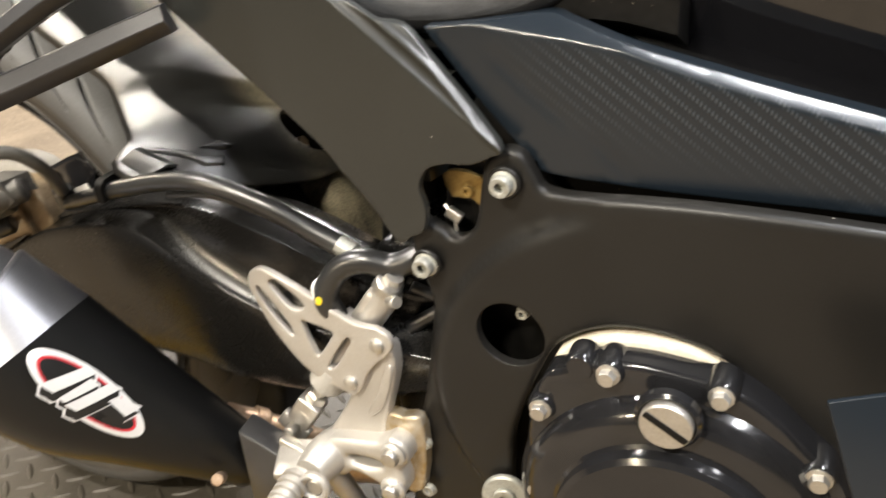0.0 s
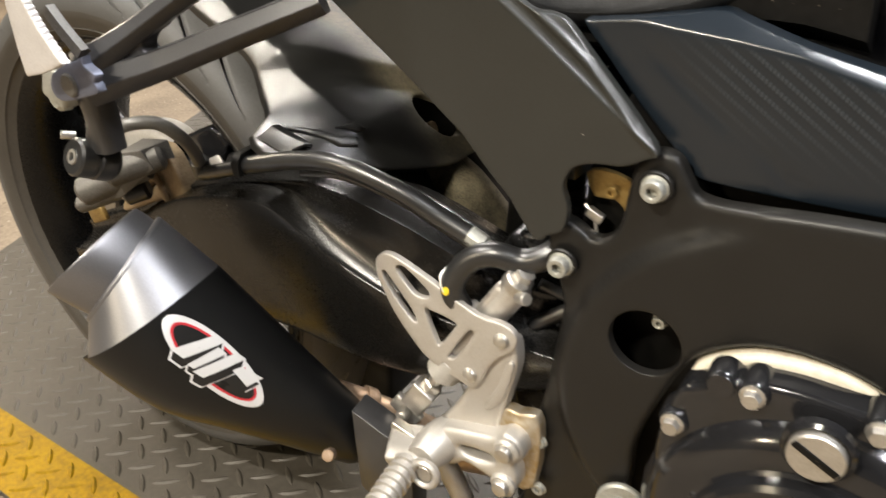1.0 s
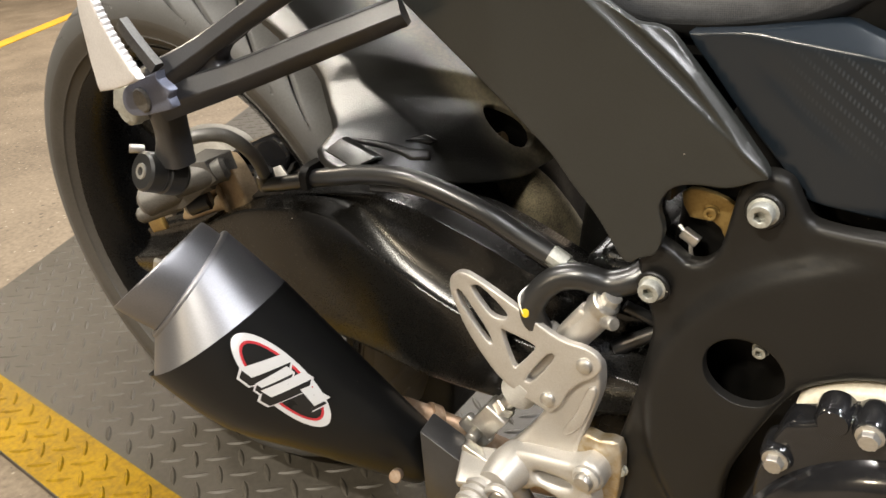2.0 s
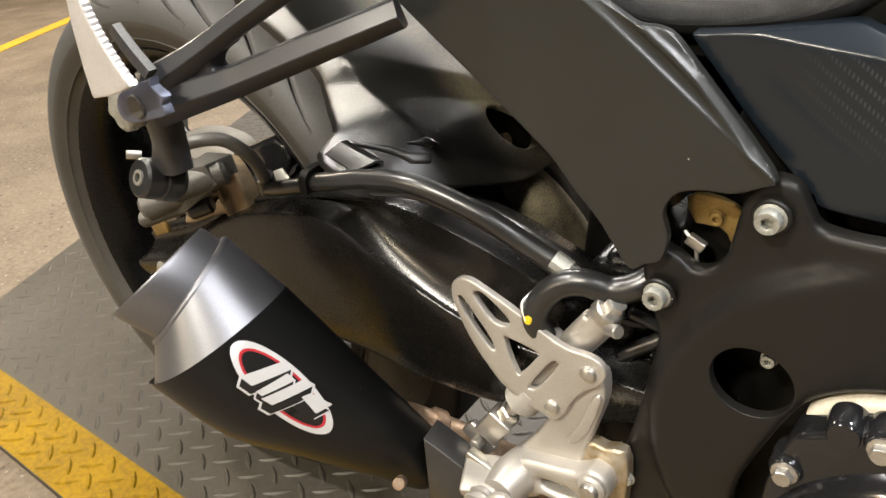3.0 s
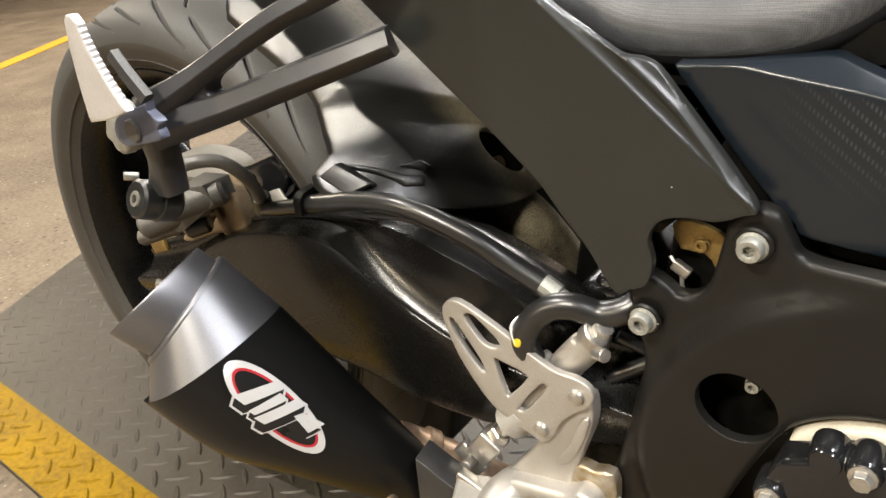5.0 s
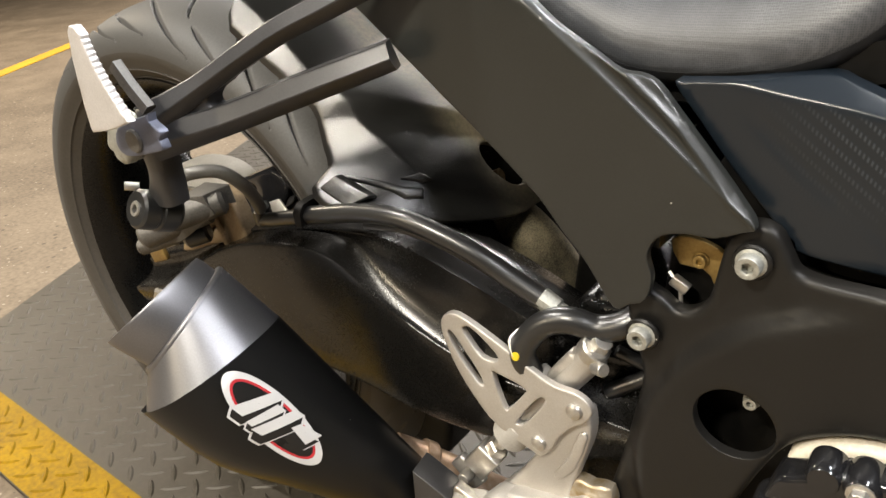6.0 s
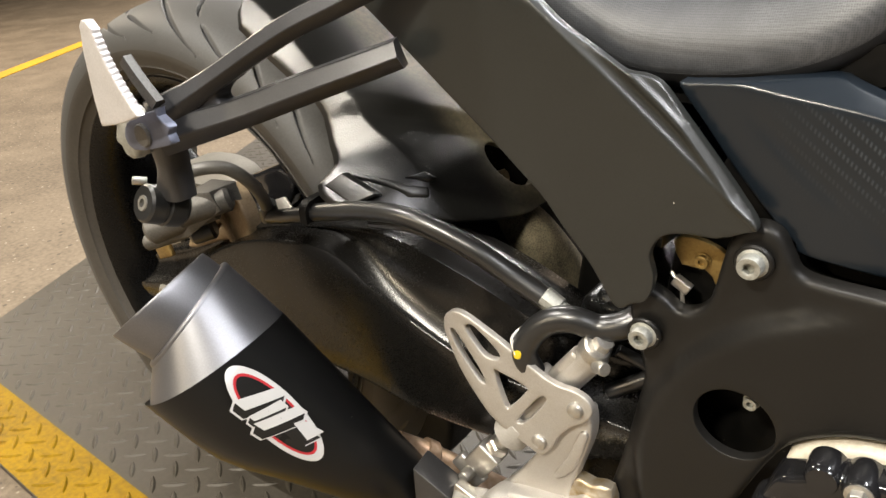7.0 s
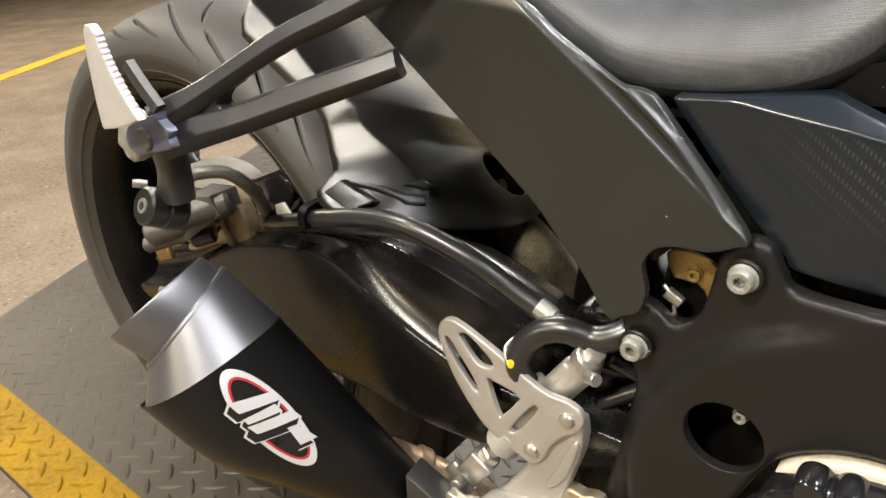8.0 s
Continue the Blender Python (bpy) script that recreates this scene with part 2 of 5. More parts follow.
M_DUSTYFENDER = make_dusty_fender()
M_CARBON = make_carbon()
for speckled in (M_PLASTIC, M_FRAME, M_SWING, M_HUGGER, M_MUFBODY, M_CARBON, M_HOSE, M_DUSTYFENDER):
    dust(speckled)
for grimy in (M_RAIL, M_DARK):
    dust(grimy, 160.0, 0.06, (0.12, 0.105, 0.08))
M_SEAT = make_seat()
M_VINYL = grain(material("smooth_black_vinyl", (0.025, 0.025, 0.026), 0.45), (0.03, 0.03, 0.031), (0.02, 0.02, 0.021), 800, 20, (0.38, 0.5), 0.15, 0.0002)
M_CONCRETE = grain(material("worn_concrete", (0.17, 0.13, 0.092), 0.75, 0, 0, 0.3), (0.21, 0.165, 0.115), (0.112, 0.085, 0.058), 90, 5.0, (0.7, 0.85), 0.15, 0.0005, (0.38, 0.62))
dust(M_CONCRETE, 26.0, 0.13, (0.1, 0.078, 0.055))
dust(M_CONCRETE, 40.0, 0.12, (0.3, 0.255, 0.19))
M_PLATE = grain(material("grey_tread_plate", (0.07, 0.062, 0.05), 0.5, 0.2), (0.079, 0.068, 0.052), (0.041, 0.034, 0.025), 120, 5, (0.42, 0.6), 0.25, 0.0005)
M_YELLOW = grain(material("worn_yellow_paint", (0.32, 0.19, 0.001), 0.55, 0, 0, 0.2), (0.31, 0.182, 0.0008), (0.15, 0.083, 0.002), 120, 7, (0.45, 0.65), 0.25, 0.0005, (0.34, 0.6))
M_LINE = grain(material("yellow_floor_paint", (0.6, 0.34, 0.02), 0.55), (0.64, 0.37, 0.02), (0.42, 0.24, 0.03), 50, 4, (0.5, 0.65), 0.2, 0.0005)
M_WALL = grain(material("painted_block_wall", (0.08, 0.074, 0.062), 0.7), (0.086, 0.079, 0.068), (0.06, 0.055, 0.048), 40, 1.5, (0.6, 0.8), 0.2, 0.002)
M_CEIL = grain(material("dim_ceiling_paint", (0.05, 0.044, 0.037), 0.8), (0.056, 0.05, 0.042), (0.036, 0.032, 0.027), 30, 1.2, (0.7, 0.85), 0.2, 0.002)


# ---- mesh tools ----
def finish(name, mesh, mat, parent, label="", sharp=35.0):
    ob = new(name, mesh)
    mesh.materials.clear()
    mesh.materials.append(mat)
    mesh.polygons.foreach_set("use_smooth", [True] * len(mesh.polygons))
    mesh.set_sharp_from_angle(angle=radians(sharp))
    ob.parent = parent
    if label:
        tagged(ob, label)
    return ob


def part(name, bm, mat, parent, label="", sharp=35.0):
    bmesh.ops.recalc_face_normals(bm, faces=bm.faces[:])
    mesh = bpy.data.meshes.new(name)
    bm.to_mesh(mesh)
    bm.free()
    return finish(name, mesh, mat, parent, label, sharp)


def thing(name, label, category, at=(0, 0, 0), group="", kind=""):
    ob = new(name)
    ob.location = at
    return tagged(ob, label, category, group, kind)


def spline(points, steps=6, closed=False):
    """Catmull-Rom through the points."""
    pts = [np.array(p, float) for p in points]
    n = len(pts)
    out = []
    for i in range(n if closed else n - 1):
        if closed:
            a, b, c, d = (pts[(i + k - 1) % n] for k in range(4))
        else:
            a, b, c, d = pts[max(i - 1, 0)], pts[i], pts[i + 1], pts[min(i + 2, n - 1)]
        for s in range(steps):
            u = s / steps
            out.append(0.5 * (2 * b + (c - a) * u + (2 * a - 5 * b + 4 * c - d) * u * u + (3 * b - a - 3 * c + d) * u ** 3))
    if not closed:
        out.append(pts[-1])
    return out


def plate(name, outline, y, thick, mat, parent, label="", holes=(), bevel=0.001, steps=4, warp=None, sharp=30.0):
    """A plate in the x-z plane whose outer face lies at y, with holes and rounded edges. warp(x, z) pushes it along y."""
    cu = bpy.data.curves.new(name, "CURVE")
    cu.dimensions, cu.fill_mode = "2D", "BOTH"
    cu.extrude, cu.bevel_depth, cu.bevel_resolution = max(thick / 2 - bevel, 0.0001), bevel, 2
    cu.offset = -bevel
    for ring in (outline, *holes):
        pts = spline(ring, steps, True) if steps > 1 else ring
        sp = cu.splines.new("POLY")
        sp.points.add(len(pts) - 1)
        for q, p in zip(sp.points, pts):
            q.co = (p[0], p[1], 0, 1)
        sp.use_cyclic_u = True
    tmp = bpy.data.objects.new(name + "_outline", cu)
    scene.collection.objects.link(tmp)
    mesh = bpy.data.meshes.new_from_object(tmp.evaluated_get(bpy.context.evaluated_depsgraph_get()))
    bpy.data.objects.remove(tmp)
    bpy.data.curves.remove(cu)
    mesh.transform(Matrix(((1, 0, 0, 0), (0, 0, -1, y + thick / 2), (0, 1, 0, 0), (0, 0, 0, 1))))
    if warp:
        bm = bmesh.new()
        bm.from_mesh(mesh)
        for v in bm.verts:
            v.co.y += warp(v.co.x, v.co.z)
        bm.to_mesh(mesh)
        bm.free()
    return finish(name, mesh, mat, parent, label, sharp)


def tube(name, points, radius, mat, parent, label="", sides=14, steps=8, radii=None):
    """A round tube along a smooth line; radii gives one radius for each point."""
    line = spline(points, steps)
    r = [radius] * len(line) if radii is None else [float(v[0]) for v in spline([(q,) for q in radii], steps)]
    bm = bmesh.new()
    rings = []
    up = Vector((0.13, 0.31, 0.94))
    for i, p in enumerate(line):
        d = Vector(line[min(i + 1, len(line) - 1)] - line[max(i - 1, 0)]).normalized()
        side = d.cross(up).normalized()
        up = side.cross(d).normalized()
        rings.append([bm.verts.new(Vector(p) + r[i] * (math.cos(a) * side + math.sin(a) * up)) for a in [2 * math.pi * k / sides for k in range(sides)]])
    for a, b in zip(rings, rings[1:]):
        for k in range(sides):
            bm.faces.new((a[k], a[(k + 1) % sides], b[(k + 1) % sides], b[k]))
    bm.faces.new(rings[0][::-1])
    bm.faces.new(rings[-1])
    return part(name, bm, mat, parent, label)


def axis_turn(way):
    return Vector(way).to_track_quat("Z", "Y").to_matrix().to_4x4()


def lathe(name, profile, at, way, mat, parent, label="", sides=32, squash=1.0, sharp=30.0, closed=False):
    """Turns (radius, height) pairs round the axis `way` that starts at `at`."""
    bm = bmesh.new()
    rings = []
    for r, h in profile:
        if r < 1e-5:
            rings.append([bm.verts.new((0, 0, h))] * sides)
        else:
            rings.append([bm.verts.new((r * math.cos(2 * math.pi * k / sides), squash * r * math.sin(2 * math.pi * k / sides), h)) for k in range(sides)])
    pairs = list(zip(rings, rings[1:])) + ([(rings[-1], rings[0])] if closed else [])
    for a, b in pairs:
        for k in range(sides):
            ring = [a[k], a[(k + 1) % sides], b[(k + 1) % sides], b[k]]
            uniq = [v for i, v in enumerate(ring) if v not in ring[:i]]
            if len(uniq) > 2:
                bm.faces.new(uniq)
    bm.transform(Matrix.Translation(at) @ axis_turn(way))
    return part(name, bm, mat, parent, label, sharp)


def disc(r, h, b=None, inner=0.0):
    """Profile of a disc or ring of height h with small chamfers."""
    b = min(r, h) * 0.15 if b is None else b
    if inner:
        return [(inner, 0), (r - b, 0), (r, b), (r, h - b), (r - b, h), (inner + b, h), (inner, h - b)]
    return [(0, 0), (r, 0), (r, h - b), (r - b, h), (0, h)]


def socket_bolt(name, at, way, r, h, mat, parent, label="", flange=1.25):
    """A flanged cap screw with a hexagon socket."""
    bm = bmesh.new()
    n = 24
    hexr = r * 0.5

    def ring(rad, z, six=False):
        out = []
        for k in range(n):
            a = 2 * math.pi * k / n
            q = rad
            if six:
                q = rad * math.cos(math.pi / 6) / math.cos((a + math.pi / 6) % (math.pi / 3) - math.pi / 6)
            out.append(bm.verts.new((q * math.cos(a), q * math.sin(a), z)))
        return out

    rings = [ring(r * flange, 0), ring(r * flange, h * 0.18), ring(r * 1.02, h * 0.26), ring(r, h * 0.9), ring(r * 0.92, h), ring(hexr * 1.1, h), ring(hexr, h * 0.95, True), ring(hexr, h * 0.45, True)]
    for a, b in zip(rings, rings[1:]):
        for k in range(n):
            bm.faces.new((a[k], a[(k + 1) % n], b[(k + 1) % n], b[k]))
    bm.faces.new(rings[-1])
    bm.transform(Matrix.Translation(at) @ axis_turn(way))
    return part(name, bm, mat, parent, label)


def hex_bolt(name, at, way, r, h, mat, parent, label=""):
    bm = bmesh.new()

    def ring(rad, z, n=6):
        return [bm.verts.new((rad * math.cos(2 * math.pi * k / 12 + 0.2), rad * math.sin(2 * math.pi * k / 12 + 0.2), z)) if n == 12 else bm.verts.new((rad * (1 if k % 2 == 0 else math.cos(math.pi / 6)) * math.cos(2 * math.pi * k / 12 + 0.2), rad * (1 if k % 2 == 0 else math.cos(math.pi / 6)) * math.sin(2 * math.pi * k / 12 + 0.2), z)) for k in range(12)]

    rings = [ring(r * 1.3, 0, 12), ring(r * 1.3, h * 0.2, 12), ring(r, h * 0.28), ring(r, h * 0.88), ring(r * 0.84, h, 12)]
    for a, b in zip(rings, rings[1:]):
        for k in range(12):
            bm.faces.new((a[k], a[(k + 1) % 12], b[(k + 1) % 12], b[k]))
    bm.faces.new(rings[-1])
    bm.transform(Matrix.Translation(at) @ axis_turn(way))
    return part(name, bm, mat, parent, label)


def box(size, bevel=0.002, segments=2):
    bm = bmesh.new()
    bmesh.ops.create_cube(bm, size=1.0)
    bm.transform(Matrix.Diagonal((*size, 1)))
    if bevel:
        bmesh.ops.bevel(bm, geom=bm.edges[:], offset=bevel, segments=segments, affect="EDGES", profile=0.5)
    return bm


def shell(name, rows, thick, mat, parent, label="", nu=8, nv=8, inward=(0, 1, 0), sharp=40.0):
    """A smooth panel through a grid of points, with a rounded rim and a thickness towards `inward`."""
    fine = [spline(row, nu) for row in rows]
    cols = [spline([row[i] for row in fine], nv) for i in range(len(fine[0]))]
    w, h = len(cols), len(cols[0])
    grid = np.array(cols)
    du = np.gradient(grid, axis=0)
    dv = np.gradient(grid, axis=1)
    nrm = np.cross(du, dv)
    nrm /= np.linalg.norm(nrm, axis=2, keepdims=True) + 1e-12
    if (nrm.reshape(-1, 3).mean(0) @ np.array(inward)) < 0:
        nrm = -nrm
    bm = bmesh.new()
    top = [[bm.verts.new(grid[i, j]) for j in range(h)] for i in range(w)]
    low = [[bm.verts.new(grid[i, j] + thick * nrm[i, j]) for j in range(h)] for i in range(w)]
    for i in range(w - 1):
        for j in range(h - 1):
            bm.faces.new((top[i][j], top[i + 1][j], top[i + 1][j + 1], top[i][j + 1]))
            bm.faces.new((low[i][j], low[i][j + 1], low[i + 1][j + 1], low[i + 1][j]))
    for i in range(w - 1):
        bm.faces.new((top[i][0], low[i][0], low[i + 1][0], top[i + 1][0]))
        bm.faces.new((top[i][-1], top[i + 1][-1], low[i + 1][-1], low[i][-1]))
    for j in range(h - 1):
        bm.faces.new((top[0][j], top[0][j + 1], low[0][j + 1], low[0][j]))
        bm.faces.new((top[-1][j], low[-1][j], low[-1][j + 1], top[-1][j + 1]))
    return part(name, bm, mat, parent, label, sharp)


def loft(name, rings, mat, parent, label="", steps=4, around=4, sharp=40.0):
    """A closed body through rings of points (each the same count), smooth both ways."""
    rings = [spline(r, around, True) for r in rings]
    n = len(rings[0])
    lines = [spline([r[k] for r in rings], steps) for k in range(n)]
    m = len(lines[0])
    bm = bmesh.new()
    vs = [[bm.verts.new(lines[k][i]) for k in range(n)] for i in range(m)]
    for i in range(m - 1):
        for k in range(n):
            bm.faces.new((vs[i][k], vs[i][(k + 1) % n], vs[i + 1][(k + 1) % n], vs[i + 1][k]))
    bm.faces.new(vs[0][::-1])
    bm.faces.new(vs[-1])
    return part(name, bm, mat, parent, label, sharp)


def signed_inside(pts, rings):
    """True for the points inside the outer ring and outside the holes (even-odd rule)."""
    inside = np.zeros(len(pts), bool)
    for ring in rings:
        a = np.array(ring)
        b = np.roll(a, -1, 0)
        for (ax, az), (bx, bz) in zip(a, b):
            if az == bz:
                continue
            c = (az > pts[:, 1]) != (bz > pts[:, 1])
            inside ^= c & (pts[:, 0] < (bx - ax) * (pts[:, 1] - az) / (bz - az) + ax)
    return inside


def edge_distance(pts, rings):
    best = np.full(len(pts), 1e9)
    for ring in rings:
        a = np.array(ring)
        b = np.roll(a, -1, 0)
        for p, q in zip(a, b):
            d = q - p
            t = np.clip(((pts - p) @ d) / (d @ d + 1e-18), 0, 1)
            best = np.minimum(best, np.linalg.norm(pts - p - t[:, None] * d, axis=1))
    return best


def panel(name, outline, y, depth, mat, parent, label="", holes=(), radius=0.003, step=0.008, steps=4, warp=None, sharp=50.0, hole_radius=None, lines=()):
    """A moulded panel in the x-z plane: outer face at y with edges rounded by radius, walls going back by depth. warp(x, z) shapes the face."""
    rings = []
    for ring in (outline, *holes):
        r = np.array(spline(ring, steps, True)) if steps > 1 else np.array(ring, float)
        fine = []
        for a, b in zip(r, np.roll(r, -1, 0)):
            n = max(1, int(np.ceil(np.linalg.norm(b - a) / (step * 0.6))))
            fine += [a + (b - a) * k / n for k in range(n)]
        rings.append(np.array(fine))
    pts = [p for r in rings for p in r]
    edges, base = [], 0
    for r in rings:
        edges += [(base + k, base + (k + 1) % len(r)) for k in range(len(r))]
        base += len(r)
    extra = []
    for ring_no, r in enumerate(rings):
        rad = radius if ring_no == 0 else hole_radius or radius
        t = np.roll(r, -1, 0) - np.roll(r, 1, 0)
        n = np.stack([-t[:, 1], t[:, 0]], 1) / (np.linalg.norm(t, axis=1, keepdims=True) + 1e-12)
        for off in (0.12, 0.4, 1.0):
            for sgn in (-1, 1):
                q = r + sgn * n * off * rad
                keep = signed_inside(q, rings) & (edge_distance(q, rings) > 0.85 * off * rad)
                extra.append(q[keep])
    for line in lines:  # close rows of points on both sides of a crease
        for a, b in zip(line, line[1:]):
            a, b = np.array(a), np.array(b)
            d = (b - a) / np.linalg.norm(b - a)
            ks = np.arange(0, np.linalg.norm(b - a), step * 0.5)[:, None]
            for off in (-0.0044, -0.0032, -0.0022, -0.0014, -0.0007, 0.0, 0.0007, 0.0014, 0.0022, 0.0032, 0.0044):
                q = a + d * ks + np.array((-d[1], d[0])) * off
                extra.append(q[signed_inside(q, rings) & (edge_distance(q, rings) > radius)])
    lo, hi = rings[0].min(0), rings[0].max(0)
    gx, gz = np.meshgrid(np.arange(lo[0], hi[0], step), np.arange(lo[1], hi[1], step))
    g = np.stack([gx.ravel(), gz.ravel()], 1)
    g = g[signed_inside(g, rings)]
    for line in lines:
        g = g[edge_distance(g, [np.array(list(line) + list(line)[-2:0:-1])]) > 0.0055]
    extra.append(g[edge_distance(g, rings) > radius * 1.2])
    allp = np.concatenate([np.array(pts)] + extra)
    vs, _, fs, _, _, _ = geometry.delaunay_2d_cdt([Vector(p) for p in allp], edges, [], 0, 1e-6)
    v2 = np.array([(v.x, v.y) for v in vs])
    yy = np.full(len(v2), float(y))
    for group, rad in ((rings[:1], radius), (rings[1:], hole_radius or radius)):
        if group:
            d = np.minimum(edge_distance(v2, group), rad)
            yy = np.maximum(yy, y + rad - np.sqrt(np.maximum(rad ** 2 - (rad - d) ** 2, 0)))
    if warp:
        yy = yy + np.array([warp(a, b) for a, b in v2])
    cent = np.array([np.mean([v2[i] for i in f], axis=0) for f in fs])
    ok = signed_inside(cent, rings)
    bm = bmesh.new()
    vv = [bm.verts.new((v2[i, 0], yy[i], v2[i, 1])) for i in range(len(v2))]
    for f, good in zip(fs, ok):
        if good:
            bm.faces.new([vv[i] for i in f])
    rim = [e for e in bm.edges if len(e.link_faces) == 1]
    out = bmesh.ops.extrude_edge_only(bm, edges=rim)
    for v in out["geom"]:
        if isinstance(v, bmesh.types.BMVert):
            v.co.y += depth
    loose = [v for v in bm.verts if not v.link_faces]
    bmesh.ops.delete(bm, geom=loose, context="VERTS")
    return part(name, bm, mat, parent, label, sharp)


def facets(name, verts, faces, thick, mat, parent, label="", bevel=0.002, sharp=25.0):
    """A folded sheet with softened folds."""
    bm = bmesh.new()
    vv = [bm.verts.new(v) for v in verts]
    for f in faces:
        bm.faces.new([vv[i] for i in f])
    bmesh.ops.recalc_face_normals(bm, faces=bm.faces[:])
    bmesh.ops.solidify(bm, geom=bm.faces[:], thickness=thick)
    bmesh.ops.bevel(bm, geom=bm.edges[:], offset=bevel, segments=3, affect="EDGES", profile=0.5, clamp_overlap=True)
    return part(name, bm, mat, parent, label, sharp)


def block(name, size, at, turn, mat, parent, label="", bevel=0.002):
    bm = box(size, bevel, 3)
    bm.transform(pose(*at, *turn))
    return part(name, bm, mat, parent, label)


def rod(name, a, b, r, mat, parent, label="", sides=20, chamfer=None):
    """A round bar from a to b with chamfered ends."""
    a, b = Vector(a), Vector(b)
    h = (b - a).length
    c = r * 0.12 if chamfer is None else chamfer
    return lathe(name, [(0, 0), (r - c, 0), (r, c), (r, h - c), (r - c, h), (0, h)], a, b - a, mat, parent, label, sides)


OUT = (0, -1, 0)  # towards the bike's right side

# ---- the garage ----
x0, x1, y0, y1, high = ROOM


def slab(name, size, at, mat, label, category="", kind="structure"):
    ob = part(name, box(size, 0), mat, None)
    ob.location = at
    return tagged(ob, label, category, "", kind)


slab("floor", (x1 - x0, y1 - y0, 0.2), ((x0 + x1) / 2, (y0 + y1) / 2, -0.11), M_CONCRETE, "worn tan concrete garage floor", "floor")
slab("ceiling", (x1 - x0, y1 - y0, 0.2), ((x0 + x1) / 2, (y0 + y1) / 2, high + 0.1), M_CEIL, "plain dim painted garage ceiling", "ceiling")
slab("wall_north", (x1 - x0 + 0.4, 0.2, high), ((x0 + x1) / 2, y1 + 0.1, high / 2), M_WALL, "plain painted garage wall", "wall")
slab("wall_south", (x1 - x0 + 0.4, 0.2, high), ((x0 + x1) / 2, y0 - 0.1, high / 2), M_WALL, "plain painted garage wall", "wall")
slab("wall_west", (0.2, y1 - y0, high), (x0 - 0.1, (y0 + y1) / 2, high / 2), M_WALL, "plain painted garage wall", "wall")
slab("wall_east", (0.2, y1 - y0, high), (x1 + 0.1, (y0 + y1) / 2, high / 2), M_WALL, "plain painted garage wall", "wall")
line = part("floor_line", box((0.1, 5.0, 0.004), 0), M_LINE, None)
line.matrix_basis = pose(-3.72, 1.5, -0.007, 0, 0, 31)
tagged(line, "painted yellow line on the concrete floor", "floor line", "", "structure")

for tx, ty, lx, ly, watts, tint in TUBES:
    lamp_data = bpy.data.lights.new("strip_light", "AREA")
    lamp_data.shape, lamp_data.size, lamp_data.size_y = "RECTANGLE", lx, ly
    lamp_data.energy, lamp_data.color = watts, tint
    lamp = new("strip_light", lamp_data)
    lamp.location = (tx, ty, high - 0.09)
    fixture = part("ceiling_light", box((lx + 0.04, ly + 0.05, 0.06), 0.008), M_LAMP, None)
    fixture.location = (tx, ty, high - 0.045)
    tagged(fixture, "white strip light fixed to the garage ceiling", "ceiling light", "ceiling strip lights")

# tread plate under the bike, with a yellow border; its rear end is cut on the skew
PLATE_Y, PLATE_X1, BORDER = (-0.287, 1.2), 1.9, 0.091


def plate_end(y):
    return -0.86 - 0.47 * y


def prism(corners, z0, z1):
    bm = bmesh.new()
    low = [bm.verts.new((x, y, z0)) for x, y in corners]
    top = [bm.verts.new((x, y, z1)) for x, y in corners]
    bm.faces.new(low[::-1])
    bm.faces.new(top)
    n = len(corners)
    for k in range(n):
        bm.faces.new((low[k], low[(k + 1) % n], top[(k + 1) % n], top[k]))
    return bm


plate_root = thing("tread_plate", "grey steel tread plate with worn yellow edge, under the motorcycle", "floor plate", kind="structure")
plate_root.matrix_basis = pose(0, 0, 0, 0, 0, -2.4)
ya, yb = PLATE_Y
part("base_sheet", prism([(plate_end(ya), ya), (PLATE_X1, ya), (PLATE_X1, yb), (plate_end(yb), yb)], -0.010, 0.0), M_PLATE, plate_root)
part("yellow_border", prism([(plate_end(ya) + 0.001, ya + 0.001), (PLATE_X1 - 0.001, ya + 0.001), (PLATE_X1 - 0.001, ya + BORDER), (plate_end(ya + BORDER) + 0.001, ya + BORDER)], -0.0005, 0.0006), M_YELLOW, plate_root, "worn yellow painted border")

# ---- the motorcycle ----
bike = thing("motorcycle", "black sports motorcycle with matt black exhaust standing on tread plate", "motorcycle")
AXLE = Vector((0, 0, 0.314))


